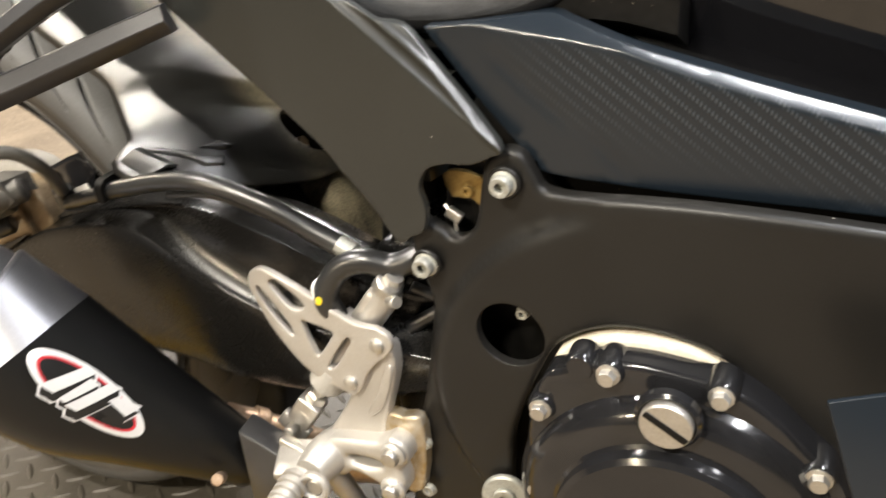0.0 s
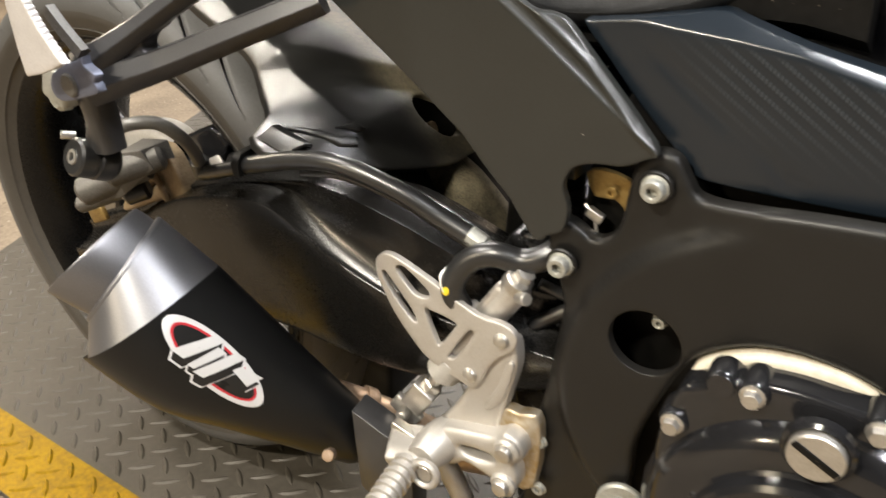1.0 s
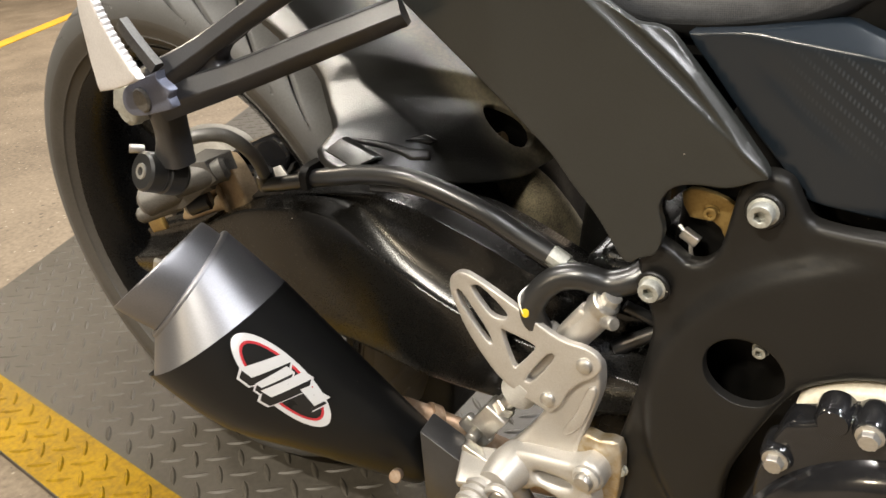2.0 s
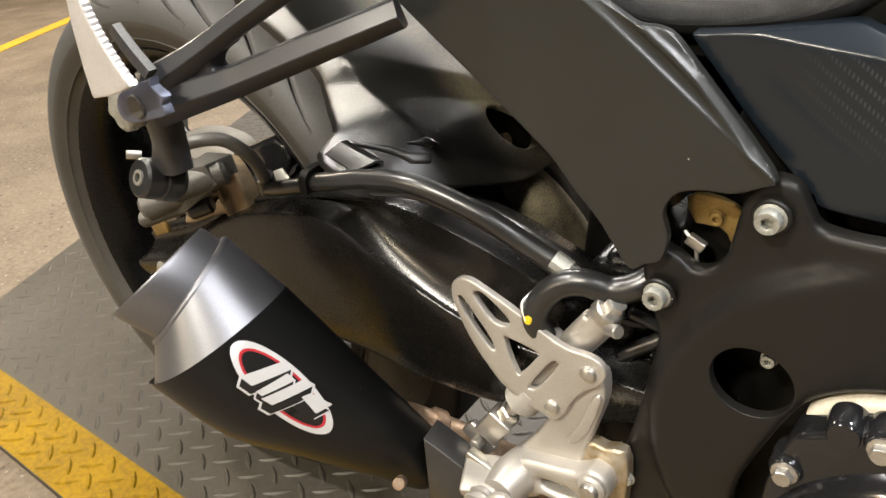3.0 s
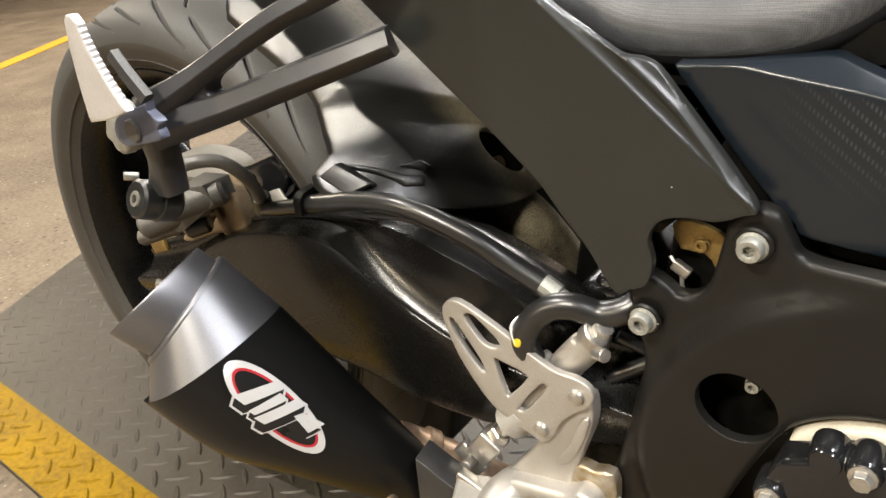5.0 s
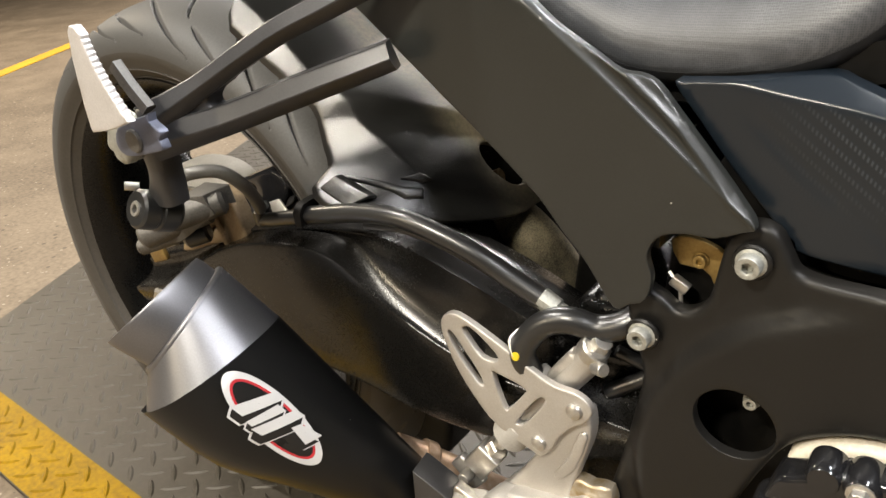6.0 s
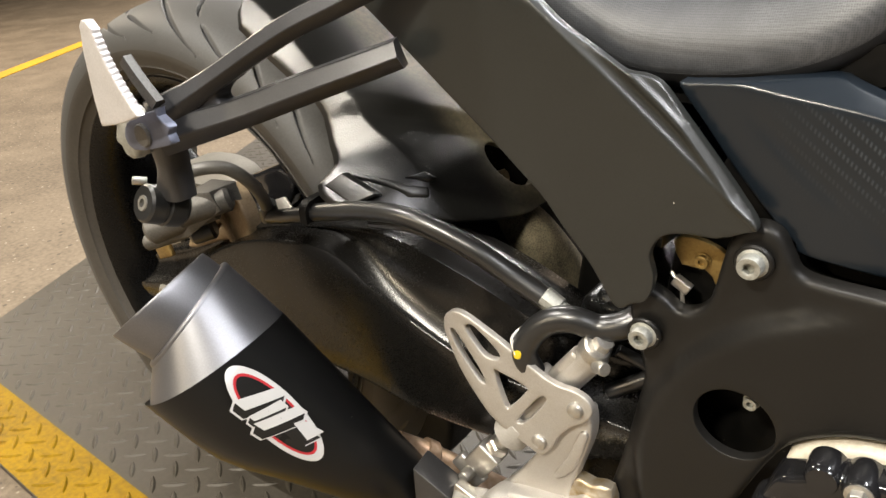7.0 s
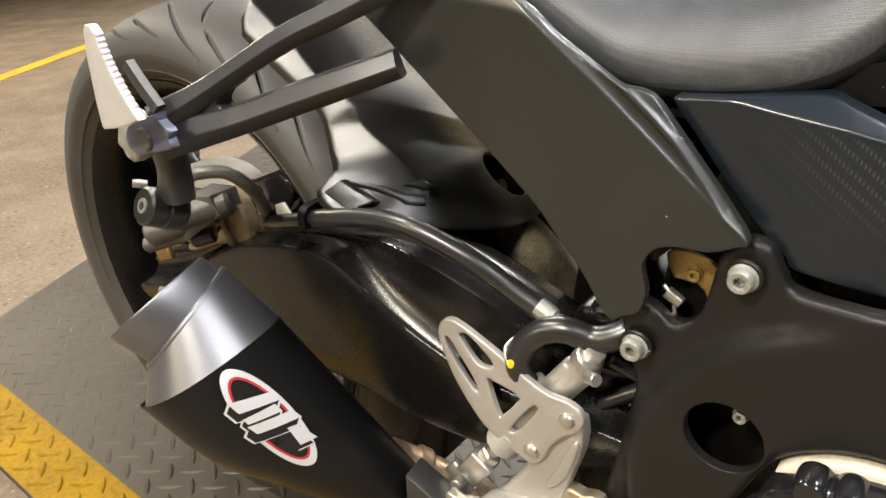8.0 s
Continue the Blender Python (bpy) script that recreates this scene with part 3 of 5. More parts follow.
def make_tyre(parent):
    """A road tyre with long slanting grooves cut into the tread."""
    half = [(0.228, 0.066), (0.237, 0.08), (0.2395, 0.0835), (0.2405, 0.0825), (0.247, 0.0885), (0.249, 0.0915), (0.251, 0.0905), (0.264, 0.0955), (0.278, 0.095), (0.29, 0.0885), (0.3, 0.075), (0.3075, 0.056), (0.312, 0.034), (0.314, 0.012)]
    near = spline([(r, -y) for r, y in half] + [(0.314, 0.0)], 14)
    prof = [np.array(p) for p in near[:-1] + spline([(0.314, 0.0)] + [(r, y) for r, y in half[::-1]], 3)]
    n = 1400
    arc = np.cumsum([0] + [np.linalg.norm(b - a) for a, b in zip(prof, prof[1:])])
    arc -= arc[-1] / 2
    ang = np.linspace(0, 2 * math.pi, n, endpoint=False)
    grooves = []  # start angle, across start, across end, sweep
    for k in range(15):
        a = 2 * math.pi * k / 15
        for side in (-1, 1):
            a1 = a + (0.2 if side > 0 else 0)
            grooves.append((a1, side * 0.104, side * 0.040, 0.40, 0.0013))
            grooves.append((a1 + 0.25, side * 0.098, side * 0.075, 0.22, 0.0011))
            grooves.append((a1 + 0.10, side * 0.066, side * 0.030, 0.10, 0.0010))
    cut = np.zeros((len(prof), n))
    for a0, s0, s1, sweep, wide in grooves:
        u = (arc - s0) / (s1 - s0)
        for i in np.where((u > -0.05) & (u < 1.05))[0]:
            mid = a0 + sweep * u[i] ** 0.7 if u[i] > 0 else a0
            d = np.abs((ang - mid + math.pi) % (2 * math.pi) - math.pi) * 0.3
            lean = abs(s1 - s0) / math.hypot(s1 - s0, sweep * 0.3)
            w = wide / lean * (1 - 0.6 * abs(2 * u[i] - 1) ** 3) * (1.0 if 0 <= u[i] <= 1 else 0.4)
            cut[i] = np.maximum(cut[i], np.clip(1.8 - d / w, 0, 1))
    verts, faces = [], []
    for i, (r, y) in enumerate(prof):
        for k in range(n):
            q = r - 0.005 * cut[i, k]
            verts.append((q * math.cos(ang[k]), y, q * math.sin(ang[k])))
    for i in range(len(prof) - 1):
        for k in range(n):
            faces.append((i * n + k, i * n + (k + 1) % n, (i + 1) * n + (k + 1) % n, (i + 1) * n + k))
    mesh = bpy.data.meshes.new("tyre")
    mesh.from_pydata(verts, [], faces)
    ob = finish("tyre", mesh, M_RUBBER, parent, "grooved black road tyre", 60)
    mesh.materials.append(M_WALLRUB)
    per = len(prof) - 1
    for i in range(per):
        if abs(arc[i] + arc[i + 1]) / 2 > 0.118:
            for k in range(n):
                mesh.polygons[i * n + k].material_index = 1
    return ob


def make_wheel():
    wheel = new("rear_wheel")
    wheel.parent = bike
    wheel.location = AXLE
    tagged(wheel, "black cast rear wheel with a road tyre")
    make_tyre(wheel)
    prof = [(0.237, 0.083), (0.239, 0.0805), (0.236, 0.076), (0.228, 0.074), (0.222, 0.066), (0.215, 0.05), (0.213, 0.0), (0.215, -0.05), (0.222, -0.066), (0.228, -0.074), (0.236, -0.076), (0.239, -0.0805), (0.237, -0.0835), (0.232, -0.081), (0.222, -0.0735), (0.213, -0.058), (0.208, -0.04), (0.206, 0.0), (0.208, 0.04), (0.213, 0.058), (0.222, 0.0735), (0.232, 0.08)]
    lathe("rim", prof, (0, 0, 0), (0, 1, 0), M_RIM, wheel, "black painted rim", 96, 1.0, 40, True)
    lathe("hub", [(0.0, -0.06), (0.05, -0.06), (0.056, -0.054), (0.05, -0.02), (0.05, 0.02), (0.056, 0.054), (0.05, 0.06), (0.0, 0.06)], (0, 0, 0), (0, 1, 0), M_RIMBRONZE, wheel, "bronze wheel hub", 40)
    for k in range(3):
        a = radians(36 + 120 * k)
        rad = Vector((math.cos(a), 0, math.sin(a)))
        tan = Vector((-math.sin(a), 0, math.cos(a)))
        for s in (-1, 1):
            rings = []
            for d, off, w, t in ((0.04, 0.006, 0.016, 0.026), (0.09, 0.018, 0.012, 0.02), (0.15, 0.034, 0.012, 0.018), (0.2, 0.05, 0.018, 0.022)):
                c = rad * d + tan * s * off
                rings.append([c + tan * w * p + Vector((0, t * q, 0)) for p, q in ((-1, -0.5), (-0.6, -1), (0.6, -1), (1, -0.5), (1, 0.5), (0.6, 1), (-0.6, 1), (-1, 0.5))])
            loft("spoke", rings, M_RIM, wheel, around=2)
    lathe("brake_disc", [(0.07, -0.003), (0.107, -0.003), (0.11, -0.0025), (0.11, 0.0025), (0.107, 0.003), (0.07, 0.003)], (0, -0.068, 0), (0, 1, 0), M_DISC, wheel, "steel rear brake disc", 64, 1.0, 30, True)
    lathe("axle_nut", disc(0.017, 0.02), (0, -0.125, 0), OUT, M_CHROME, wheel, "", 6)


make_wheel()

# swingarm: a deep tapering beam with a crease along its outer face
SWING = [  # x, top z, crease z, bottom z, top y, crease y, bottom y, inner y
    (-0.055, 0.345, 0.318, 0.285, -0.110, -0.139, -0.128, -0.085),
    (0.03, 0.375, 0.345, 0.288, -0.110, -0.140, -0.128, -0.085),
    (0.12, 0.412, 0.40, 0.292, -0.108, -0.140, -0.127, -0.08),
    (0.19, 0.432, 0.425, 0.292, -0.108, -0.140, -0.125, -0.075),
    (0.277, 0.448, 0.432, 0.286, -0.112, -0.140, -0.122, -0.07),
    (0.345, 0.455, 0.400, 0.279, -0.122, -0.142, -0.124, -0.065),
    (0.42, 0.437, 0.372, 0.281, -0.124, -0.142, -0.124, -0.06),
    (0.50, 0.405, 0.36, 0.292, -0.116, -0.138, -0.12, -0.06),
    (0.58, 0.38, 0.35, 0.315, -0.085, -0.13, -0.115, -0.06),
]
rings = []
for x, zt, zc, zb, yt, yc, yb, yi in SWING:
    high_side = [(x, yc + (yt - yc) * fy, zc + (zt - zc) * fz) for fz, fy in ((0.65, 0.97), (0.42, 0.88), (0.24, 0.68), (0.11, 0.40), (0.03, 0.13))]
    rings.append([(x, yi, zt - 0.004), (x, yt + 0.004, zt), (x, yt - 0.003, zt - 0.003), *high_side, (x, yc, zc - 0.0008), (x, yc * 0.8 + yb * 0.2 - 0.001, zc * 0.75 + zb * 0.25), (x, yc * 0.4 + yb * 0.6, zc * 0.4 + zb * 0.6), (x, yb, zb + 0.008), (x, yb + 0.006, zb + 0.002), (x, yb + 0.02, zb), (x, yi, zb + 0.002)])
loft("swingarm", rings, M_SWING, bike, "black cast swingarm", 6, 2, 75)

# rear fender: a hugger over the tyre, with a sloping flank, a fold, and a raised middle with an oval opening
fender = new("rear_fender")
fender.parent = bike
tagged(fender, "grained black plastic rear fender over the tyre")
DEG_FOLD = [(-12, 0.418), (17, 0.412), (27.3, 0.399), (35.4, 0.374), (42, 0.362), (47, 0.359), (61, 0.366), (75, 0.37)]
DEG_SLOPE = [(17, 0.45), (25, 0.5), (28, 0.65), (31, 0.95), (34, 1.15), (46, 1.1), (62, 1.0)]
DEG_RIDGE = [(10, 0.04), (20, 0.0), (24, -0.012), (28, -0.008), (33, -0.052), (37, -0.084), (41, -0.11), (75, -0.11)]


def along(table, v):
    return float(np.interp(v, [p[0] for p in table], [p[1] for p in table]))


def fender_radius(deg, y):
    """Distance of the fender's face from the axle, by the angle round it and the place across."""
    rf = along(DEG_FOLD, deg)
    d = -0.088 - y
    out = 0.5 * (d + math.sqrt(d * d + 0.001 ** 2))  # past the fold
    face = 0.011 * (1 - min(abs(y) / 0.088, 1.0) ** 2)
    k = min(max((y - along(DEG_RIDGE, deg)) / 0.03, 0.0), 1.0)
    return rf + face - along(DEG_SLOPE, deg) * out + 0.011 * k * k * (3 - 2 * k) * min(max((47 - deg) / 8, 0.0), 1.0)


def round_axle(deg, y, lift=0.0):
    r = fender_radius(deg, y) + lift
    return Vector((r * math.cos(radians(deg)), y, AXLE.z + r * math.sin(radians(deg))))


def wrapped(name, outline, mat, parent, label="", holes=(), lift=0.0, depth=0.005, **more):
    """A panel laid out by (place across, degrees round the axle) and bent onto the fender's face."""
    k = radians(1) * 0.4
    ob = panel(name, [(y, d * k) for y, d in outline], 0.0, depth, mat, parent, label, [[(y, d * k) for y, d in h] for h in holes], **more)
    for v in ob.data.vertices:
        v.co = round_axle(v.co.z / k, v.co.x, lift - v.co.y)
    ob.data.flip_normals()
    ob.data.set_sharp_from_angle(angle=radians(more.get("sharp", 50.0)))
    return ob


OVAL = [(y - 0.012, d) for y, d in ((-0.004, 27.4), (0.008, 27.1), (0.020, 24.7), (0.026, 22.2), (0.02, 20.8), (0.004, 21.6), (-0.008, 24.0), (-0.010, 26.2))]
FENDER = [(-0.1165, 34.4), (-0.110, 37.2), (-0.1015, 41), (-0.099, 44), (-0.100, 48), (-0.103, 53), (-0.1035, 58), (-0.098, 61.5), (-0.05, 64), (0.05, 64), (0.11, 60), (0.11, 30), (0.10, 18), (0.06, 17.8), (0.03, 17.9), (-0.008, 17.8), (-0.044, 18.9), (-0.086, 21.3), (-0.118, 24.6), (-0.136, 27.6), (-0.142, 30), (-0.1325, 33.2)]
K_FOLD = radians(1) * 0.4
wrapped("fender_shell", FENDER, M_DUSTYFENDER, fender, holes=(OVAL,), radius=0.0022, step=0.006, steps=2, sharp=55.0, lines=([(-0.088, 26 * K_FOLD), (-0.088, 62 * K_FOLD)],))
facets("fin", [round_axle(32.6, -0.134, 0.001), round_axle(32.9, -0.1245, 0.006), round_axle(32.6, -0.119, 0.002), round_axle(28.6, -0.140, 0.003), round_axle(28.4, -0.130, 0.013), round_axle(27.9, -0.121, 0.002)], [(0, 1, 4, 3), (1, 2, 5, 4)], 0.003, M_HUGGER, fender, "", 0.001)
wrapped("fin", [(-0.122, 32.2), (-0.119, 32.0), (-0.104, 27.4), (-0.093, 26.2), (-0.097, 25.2), (-0.108, 26.2)], M_HUGGER, fender, lift=0.004, depth=0.006, radius=0.002, step=0.004, steps=1)
wrapped("fin", [(-0.100, 28.4), (-0.088, 28.0), (-0.083, 26.6), (-0.090, 26.7)], M_HUGGER, fender, lift=0.004, depth=0.006, radius=0.002, step=0.004, steps=1)
# added dark sheet: its black gives the shade seen through the oval opening
wrapped("apron_backing", [(-0.06, 25), (-0.04, 36), (0.12, 36), (0.12, -8), (-0.04, -8), (-0.052, 10)], M_DARK, fender, "added black backing sheet below the fender and behind its oval opening", lift=-0.026, radius=0.003, step=0.012, steps=1)
rod("fender_bolt", round_axle(22.8, -0.006, -0.03), round_axle(22.8, -0.004, -0.010), 0.0065, M_BRONZE, fender, "brass-coloured bolt in the oval opening")
# besides dust, the tube's pale tan carries painted warm light
dusty = new("cross_tube")
dusty.parent = bike
tagged(dusty, "dusty cross tube below the rear fender, warm light painted into its tan")
tube("tube_body", [round_axle(20, -0.006, -0.045), round_axle(15.5, 0.004, -0.024), round_axle(10, 0.026, -0.018), round_axle(4, 0.052, -0.020), round_axle(-3, 0.078, -0.03)], 0.024, M_RAIL, dusty, "", 24, 8, [0.022, 0.024, 0.024, 0.024, 0.024])

# tail side cover: flat outer face, folded along a crease towards the seat
CREASE = [(0.40, 0.722), (0.4947, 0.6411), (0.5133, 0.6254), (0.5316, 0.6106), (0.5495, 0.5954), (0.5672, 0.5801), (0.5845, 0.5652), (0.6015, 0.5507), (0.6109, 0.5432), (0.630, 0.528)]
CREST = [(0.46, 0.682), (0.530, 0.624), (0.5489, 0.6078), (0.5577, 0.6003), (0.5682, 0.5916), (0.582, 0.5787), (0.596, 0.5622), (0.6064, 0.5502), (0.6133, 0.5425), (0.632, 0.527)]
TOPFOLD = [(0.10, 0.86), (0.25, 0.762), (0.34, 0.692), (0.41, 0.6535), (0.4575, 0.6502), (0.4832, 0.6462), (0.4954, 0.6424), (0.53, 0.64), (0.60, 0.66)]


def above(line, x, z, soft=0.0008):
    """Height over a falling line, zero below it, with a tight bend."""
    s = 0.74 * (z - float(np.interp(x, [p[0] for p in line], [p[1] for p in line])))
    return 0.5 * (s + math.sqrt(s * s + soft * soft))


def tail_fold(x, z):
    crown = 0.0015 * math.sin((x + z) * 9.0)
    strip = above(CREASE, x, z, 0.0007)  # drops off behind the crease, then levels out in a hollow up to the crest
    off = 0.74 * (z - float(np.interp(x, [p[0] for p in CREST], [p[1] for p in CREST])))
    ridge = 0.0022 * math.exp(-(off / 0.0026) ** 2)
    return crown - 0.002 + 0.0040 * (1.0 - math.exp(-strip / 0.0021)) + 0.05 * strip + 0.4 * above(CREST, x, z, 0.0012) - ridge + 0.4 * above(TOPFOLD, x, z, 0.002)


TAIL = [(0.100, 0.815), (0.200, 0.745), (0.300, 0.685), (0.356, 0.642), (0.4115, 0.5955), (0.4535, 0.5605), (0.480, 0.5370), (0.4945, 0.5235), (0.509, 0.505), (0.527, 0.484), (0.5445, 0.4575), (0.556, 0.462), (0.566, 0.468), (0.570, 0.484), (0.567, 0.500), (0.574, 0.513), (0.588, 0.518), (0.606, 0.519), (0.620, 0.525), (0.6276, 0.5304), (0.6145, 0.5462), (0.5968, 0.5673), (0.579, 0.5885), (0.5676, 0.6012), (0.5590, 0.6058), (0.547, 0.6090), (0.5273, 0.6205), (0.5088, 0.6325), (0.4935, 0.6450), (0.480, 0.6540), (0.45, 0.672), (0.40, 0.70), (0.33, 0.77), (0.25, 0.84), (0.16, 0.91)]
panel("tail_cover", TAIL, -0.140, 0.005, M_PLASTIC, bike, "satin dark grey plastic tail side cover", (), 0.0009, 0.005, 6, tail_fold, 50.0, None, (CREASE, CREST, TOPFOLD))

TAIL_FAR = [(x, z) for x, z in TAIL]
far = panel("tail_cover", TAIL_FAR, -0.140, 0.018, M_PLASTIC, bike, "satin dark grey plastic tail side cover", (), 0.003, 0.02, 2, tail_fold)
far.matrix_basis = Matrix.Diagonal((1, -1, 1, 1))
loft("undertail", [[(x, -0.131, z), (x, -0.131, z + 0.05), (x, -0.09, z + 0.06), (x, 0.09, z + 0.06), (x, 0.131, z + 0.05), (x, 0.131, z), (x, 0.09, z - 0.004), (x, -0.09, z - 0.004)] for x, z in ((0.22, 0.752), (0.30, 0.702), (0.356, 0.660), (0.4115, 0.614), (0.4535, 0.580), (0.4945, 0.546), (0.535, 0.505), (0.57, 0.50))], M_PLASTIC, bike, "dark grey plastic undertail between the side covers", 3, 1)
loft("tail_section", [[(x, -0.132, z), (x, -0.125, z + h), (x, 0.125, z + h), (x, 0.132, z), (x, 0.10, z - 0.012), (x, -0.10, z - 0.012)] for x, z, h in ((0.08, 0.89, 0.03), (0.16, 0.83, 0.07), (0.25, 0.755, 0.08), (0.34, 0.690, 0.08), (0.42, 0.628, 0.04), (0.50, 0.580, 0.03))], M_DARK, bike, "black tail section between the side covers", 3, 1)

# main frame cover with a round hole, bosses at its two bolts
PANEL = [(0.551, 0.452), (0.553, 0.464), (0.563, 0.471), (0.574, 0.467), (0.583, 0.461), (0.594, 0.464), (0.602, 0.475), (0.607, 0.500), (0.611, 0.516), (0.622, 0.527), (0.636, 0.525), (0.644, 0.512), (0.650, 0.503), (0.664, 0.501), (0.70, 0.504), (0.76, 0.504), (0.84, 0.499), (0.95, 0.49), (0.95, 0.30), (0.87, 0.30), (0.841, 0.321), (0.823, 0.339), (0.798, 0.372), (0.773, 0.398), (0.753, 0.410), (0.719, 0.417), (0.691, 0.414), (0.665, 0.400), (0.650, 0.381), (0.632, 0.338), (0.621, 0.303), (0.617, 0.26), (0.60, 0.17), (0.515, 0.17), (0.524, 0.207), (0.530, 0.261), (0.546, 0.323), (0.558, 0.38), (0.562, 0.405), (0.558, 0.425)]
HOLE = [(0.625 + 0.025 * math.cos(a), 0.396 + 0.025 * math.sin(a)) for a in [2 * math.pi * k / 24 for k in range(24)]]


def cover_relief(x, z):
    """The upper corner with the bolts lies lower than the main field; the field swells slightly."""
    d = math.hypot(x - 0.72, (z - 0.34) * 1.05)
    k = min(max((d - 0.154) / 0.012, 0.0), 1.0)
    low = 0.008 * k * k * (3 - 2 * k) * min(max((0.690 - x) / 0.035, 0.0), 1.0)
    return low - 0.004 * math.exp(-((x - 0.75) / 0.12) ** 2 - ((z - 0.45) / 0.1) ** 2)


panel("frame_cover", PANEL, -0.142, 0.007, M_FRAME, bike, "black frame cover with a round hole", (HOLE,), 0.0045, 0.0045, 4, cover_relief, 50.0, 0.0008)
for at, r in (((0.626, -0.137, 0.507), 0.0076), ((0.564, -0.137, 0.441), 0.0078)):
    lathe("washer", disc(r * 1.45, 0.0035, 0.001, r * 0.6), at, OUT, M_FRAME, bike, "black raised boss", 28, 1.0, 30, True)
    socket_bolt("frame_bolt", (at[0], at[1] - 0.002, at[2]), OUT, r * 0.92, 0.009, M_PALEBOLT, bike, "dull zinc-plated socket bolt")
for x, z in ((0.545, 0.277), (0.543, 0.226)):
    socket_bolt("cover_screw", (x, -0.141, z), OUT, 0.0052, 0.004, M_PALEBOLT, bike)
socket_bolt("pivot_bolt", (0.632, -0.132, 0.4105), OUT, 0.0042, 0.006, M_PALEBOLT, bike)

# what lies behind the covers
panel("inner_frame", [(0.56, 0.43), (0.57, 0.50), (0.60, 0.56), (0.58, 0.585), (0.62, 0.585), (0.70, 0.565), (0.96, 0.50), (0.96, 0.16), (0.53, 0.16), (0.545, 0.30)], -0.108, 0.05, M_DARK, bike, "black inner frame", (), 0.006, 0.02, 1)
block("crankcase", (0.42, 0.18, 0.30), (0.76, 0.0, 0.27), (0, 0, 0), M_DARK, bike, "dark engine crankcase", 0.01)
gold = new("stay_bracket")
gold.parent = bike
tagged(gold, "gold-plated stay bracket in the frame recess")
panel("stay_plate", [(0.572, 0.500), (0.584, 0.504), (0.600, 0.500), (0.607, 0.493), (0.612, 0.476), (0.606, 0.462), (0.597, 0.455), (0.600, 0.474), (0.592, 0.484), (0.578, 0.484)], -0.117, 0.003, M_GOLD, gold, "", (), 0.0008, 0.006, 2)
socket_bolt("stay_bolt", (0.591, -0.117, 0.490), OUT, 0.0042, 0.004, M_GOLD, gold)
tube("wire_clip", [(0.572, -0.118, 0.478), (0.580, -0.121, 0.470), (0.583, -0.122, 0.457), (0.594, -0.123, 0.454), (0.603, -0.121, 0.459), (0.607, -0.118, 0.468)], 0.0014, M_CHROME, gold, "bright wire clip", 8)
block("clip_foot", (0.012, 0.006, 0.007), (0.580, -0.120, 0.472), (0, 30, 0), M_CHROME, gold, "", 0.001)

# clutch cover in the arch of the frame cover
CC = Vector((0.742, -0.1, 0.285))
clutch = new("clutch_cover")
clutch.parent = bike
tagged(clutch, "gloss black clutch cover with plated bolts")
EDGE = [(0.651, 0.372), (0.658, 0.388), (0.670, 0.400), (0.690, 0.410), (0.716, 0.414), (0.745, 0.412), (0.772, 0.405), (0.795, 0.388), (0.815, 0.368), (0.836, 0.345), (0.85, 0.29), (0.83, 0.22), (0.76, 0.17), (0.69, 0.18), (0.656, 0.23), (0.645, 0.29), (0.643, 0.335)]
FLANGE = [(x, z) if x < 0.765 and z > 0.38 else (0.742 + (x - 0.742) * 0.94, 0.285 + (z - 0.285) * 0.95) for x, z in EDGE]
panel("crankcase_flange", FLANGE, -0.149, 0.05, M_BEIGE, clutch, "pale metal crankcase flange", (), 0.004, 0.012, 4)
BODY = [(0.742 + (x - 0.742) * 0.998, 0.285 + (z - 0.285) * (0.955 if 0.66 < x < 0.765 else 0.975 if 0.765 < x < 0.78 else 0.999)) for x, z in EDGE]


panel("cover_body", BODY, -0.168, 0.02, M_ENGINE, clutch, "", (), 0.005, 0.010, 4)
lathe("cover_step", [(0.0, 0.060), (0.108, 0.060), (0.103, 0.070), (0.097, 0.077), (0.090, 0.0805), (0.078, 0.082), (0.0755, 0.084), (0.0745, 0.091), (0.071, 0.0935), (0.0, 0.094)], CC, OUT, M_ENGINE, clutch, "", 96)
lathe("blind_lug", [(0.0, 0.0), (0.0105, 0.0), (0.0108, 0.003), (0.0100, 0.016), (0.008, 0.019), (0.0, 0.019)], (0.681, -0.150, 0.3985), OUT, M_ENGINE, clutch, "", 24)
for x, z in ((0.700, 0.400), (0.655, 0.362), (0.766, 0.399), (0.822, 0.354), (0.650, 0.293)):
    lathe("bolt_lug", [(0.0, 0.0), (0.0100, 0.0), (0.0104, 0.003), (0.0098, 0.018), (0.0082, 0.0215), (0.0, 0.0215)], (x, -0.150, z), OUT, M_ENGINE, clutch, "", 24)
    hex_bolt("cover_bolt", (x, -0.171, z), OUT, 0.0058, 0.007, M_CHROME, clutch, "plated flange bolt")
plug = lathe("oil_plug", [(0.0, 0.0), (0.0148, 0.0), (0.0155, 0.001), (0.0155, 0.0075), (0.0147, 0.0085), (0.0, 0.0085)], (0.739, -0.186, 0.3875), OUT, M_CHROME, clutch, "bright slotted oil plug", 40)
lathe("plug_seat", disc(0.0195, 0.010, 0.002, 0.0150), (0.739, -0.180, 0.3875), OUT, M_ENGINE, clutch, "", 40, 1.0, 30, True)
# no slot is cut: a dark bar paints its shade across the plug
block("plug_slot_shade", (0.0290, 0.003, 0.0048), (0.739, -0.1938, 0.3875), (0, 32, 0), M_DARK, plug, "dark bar for the shaded slot across the plug", 0.001)
lathe("adjuster_washer", disc(0.019, 0.006, 0.0015, 0.008), (0.615, -0.146, 0.250), (0.15, -1, 0.1), M_PALEBOLT, bike, "dull plated washer", 32, 1.0, 30, True)
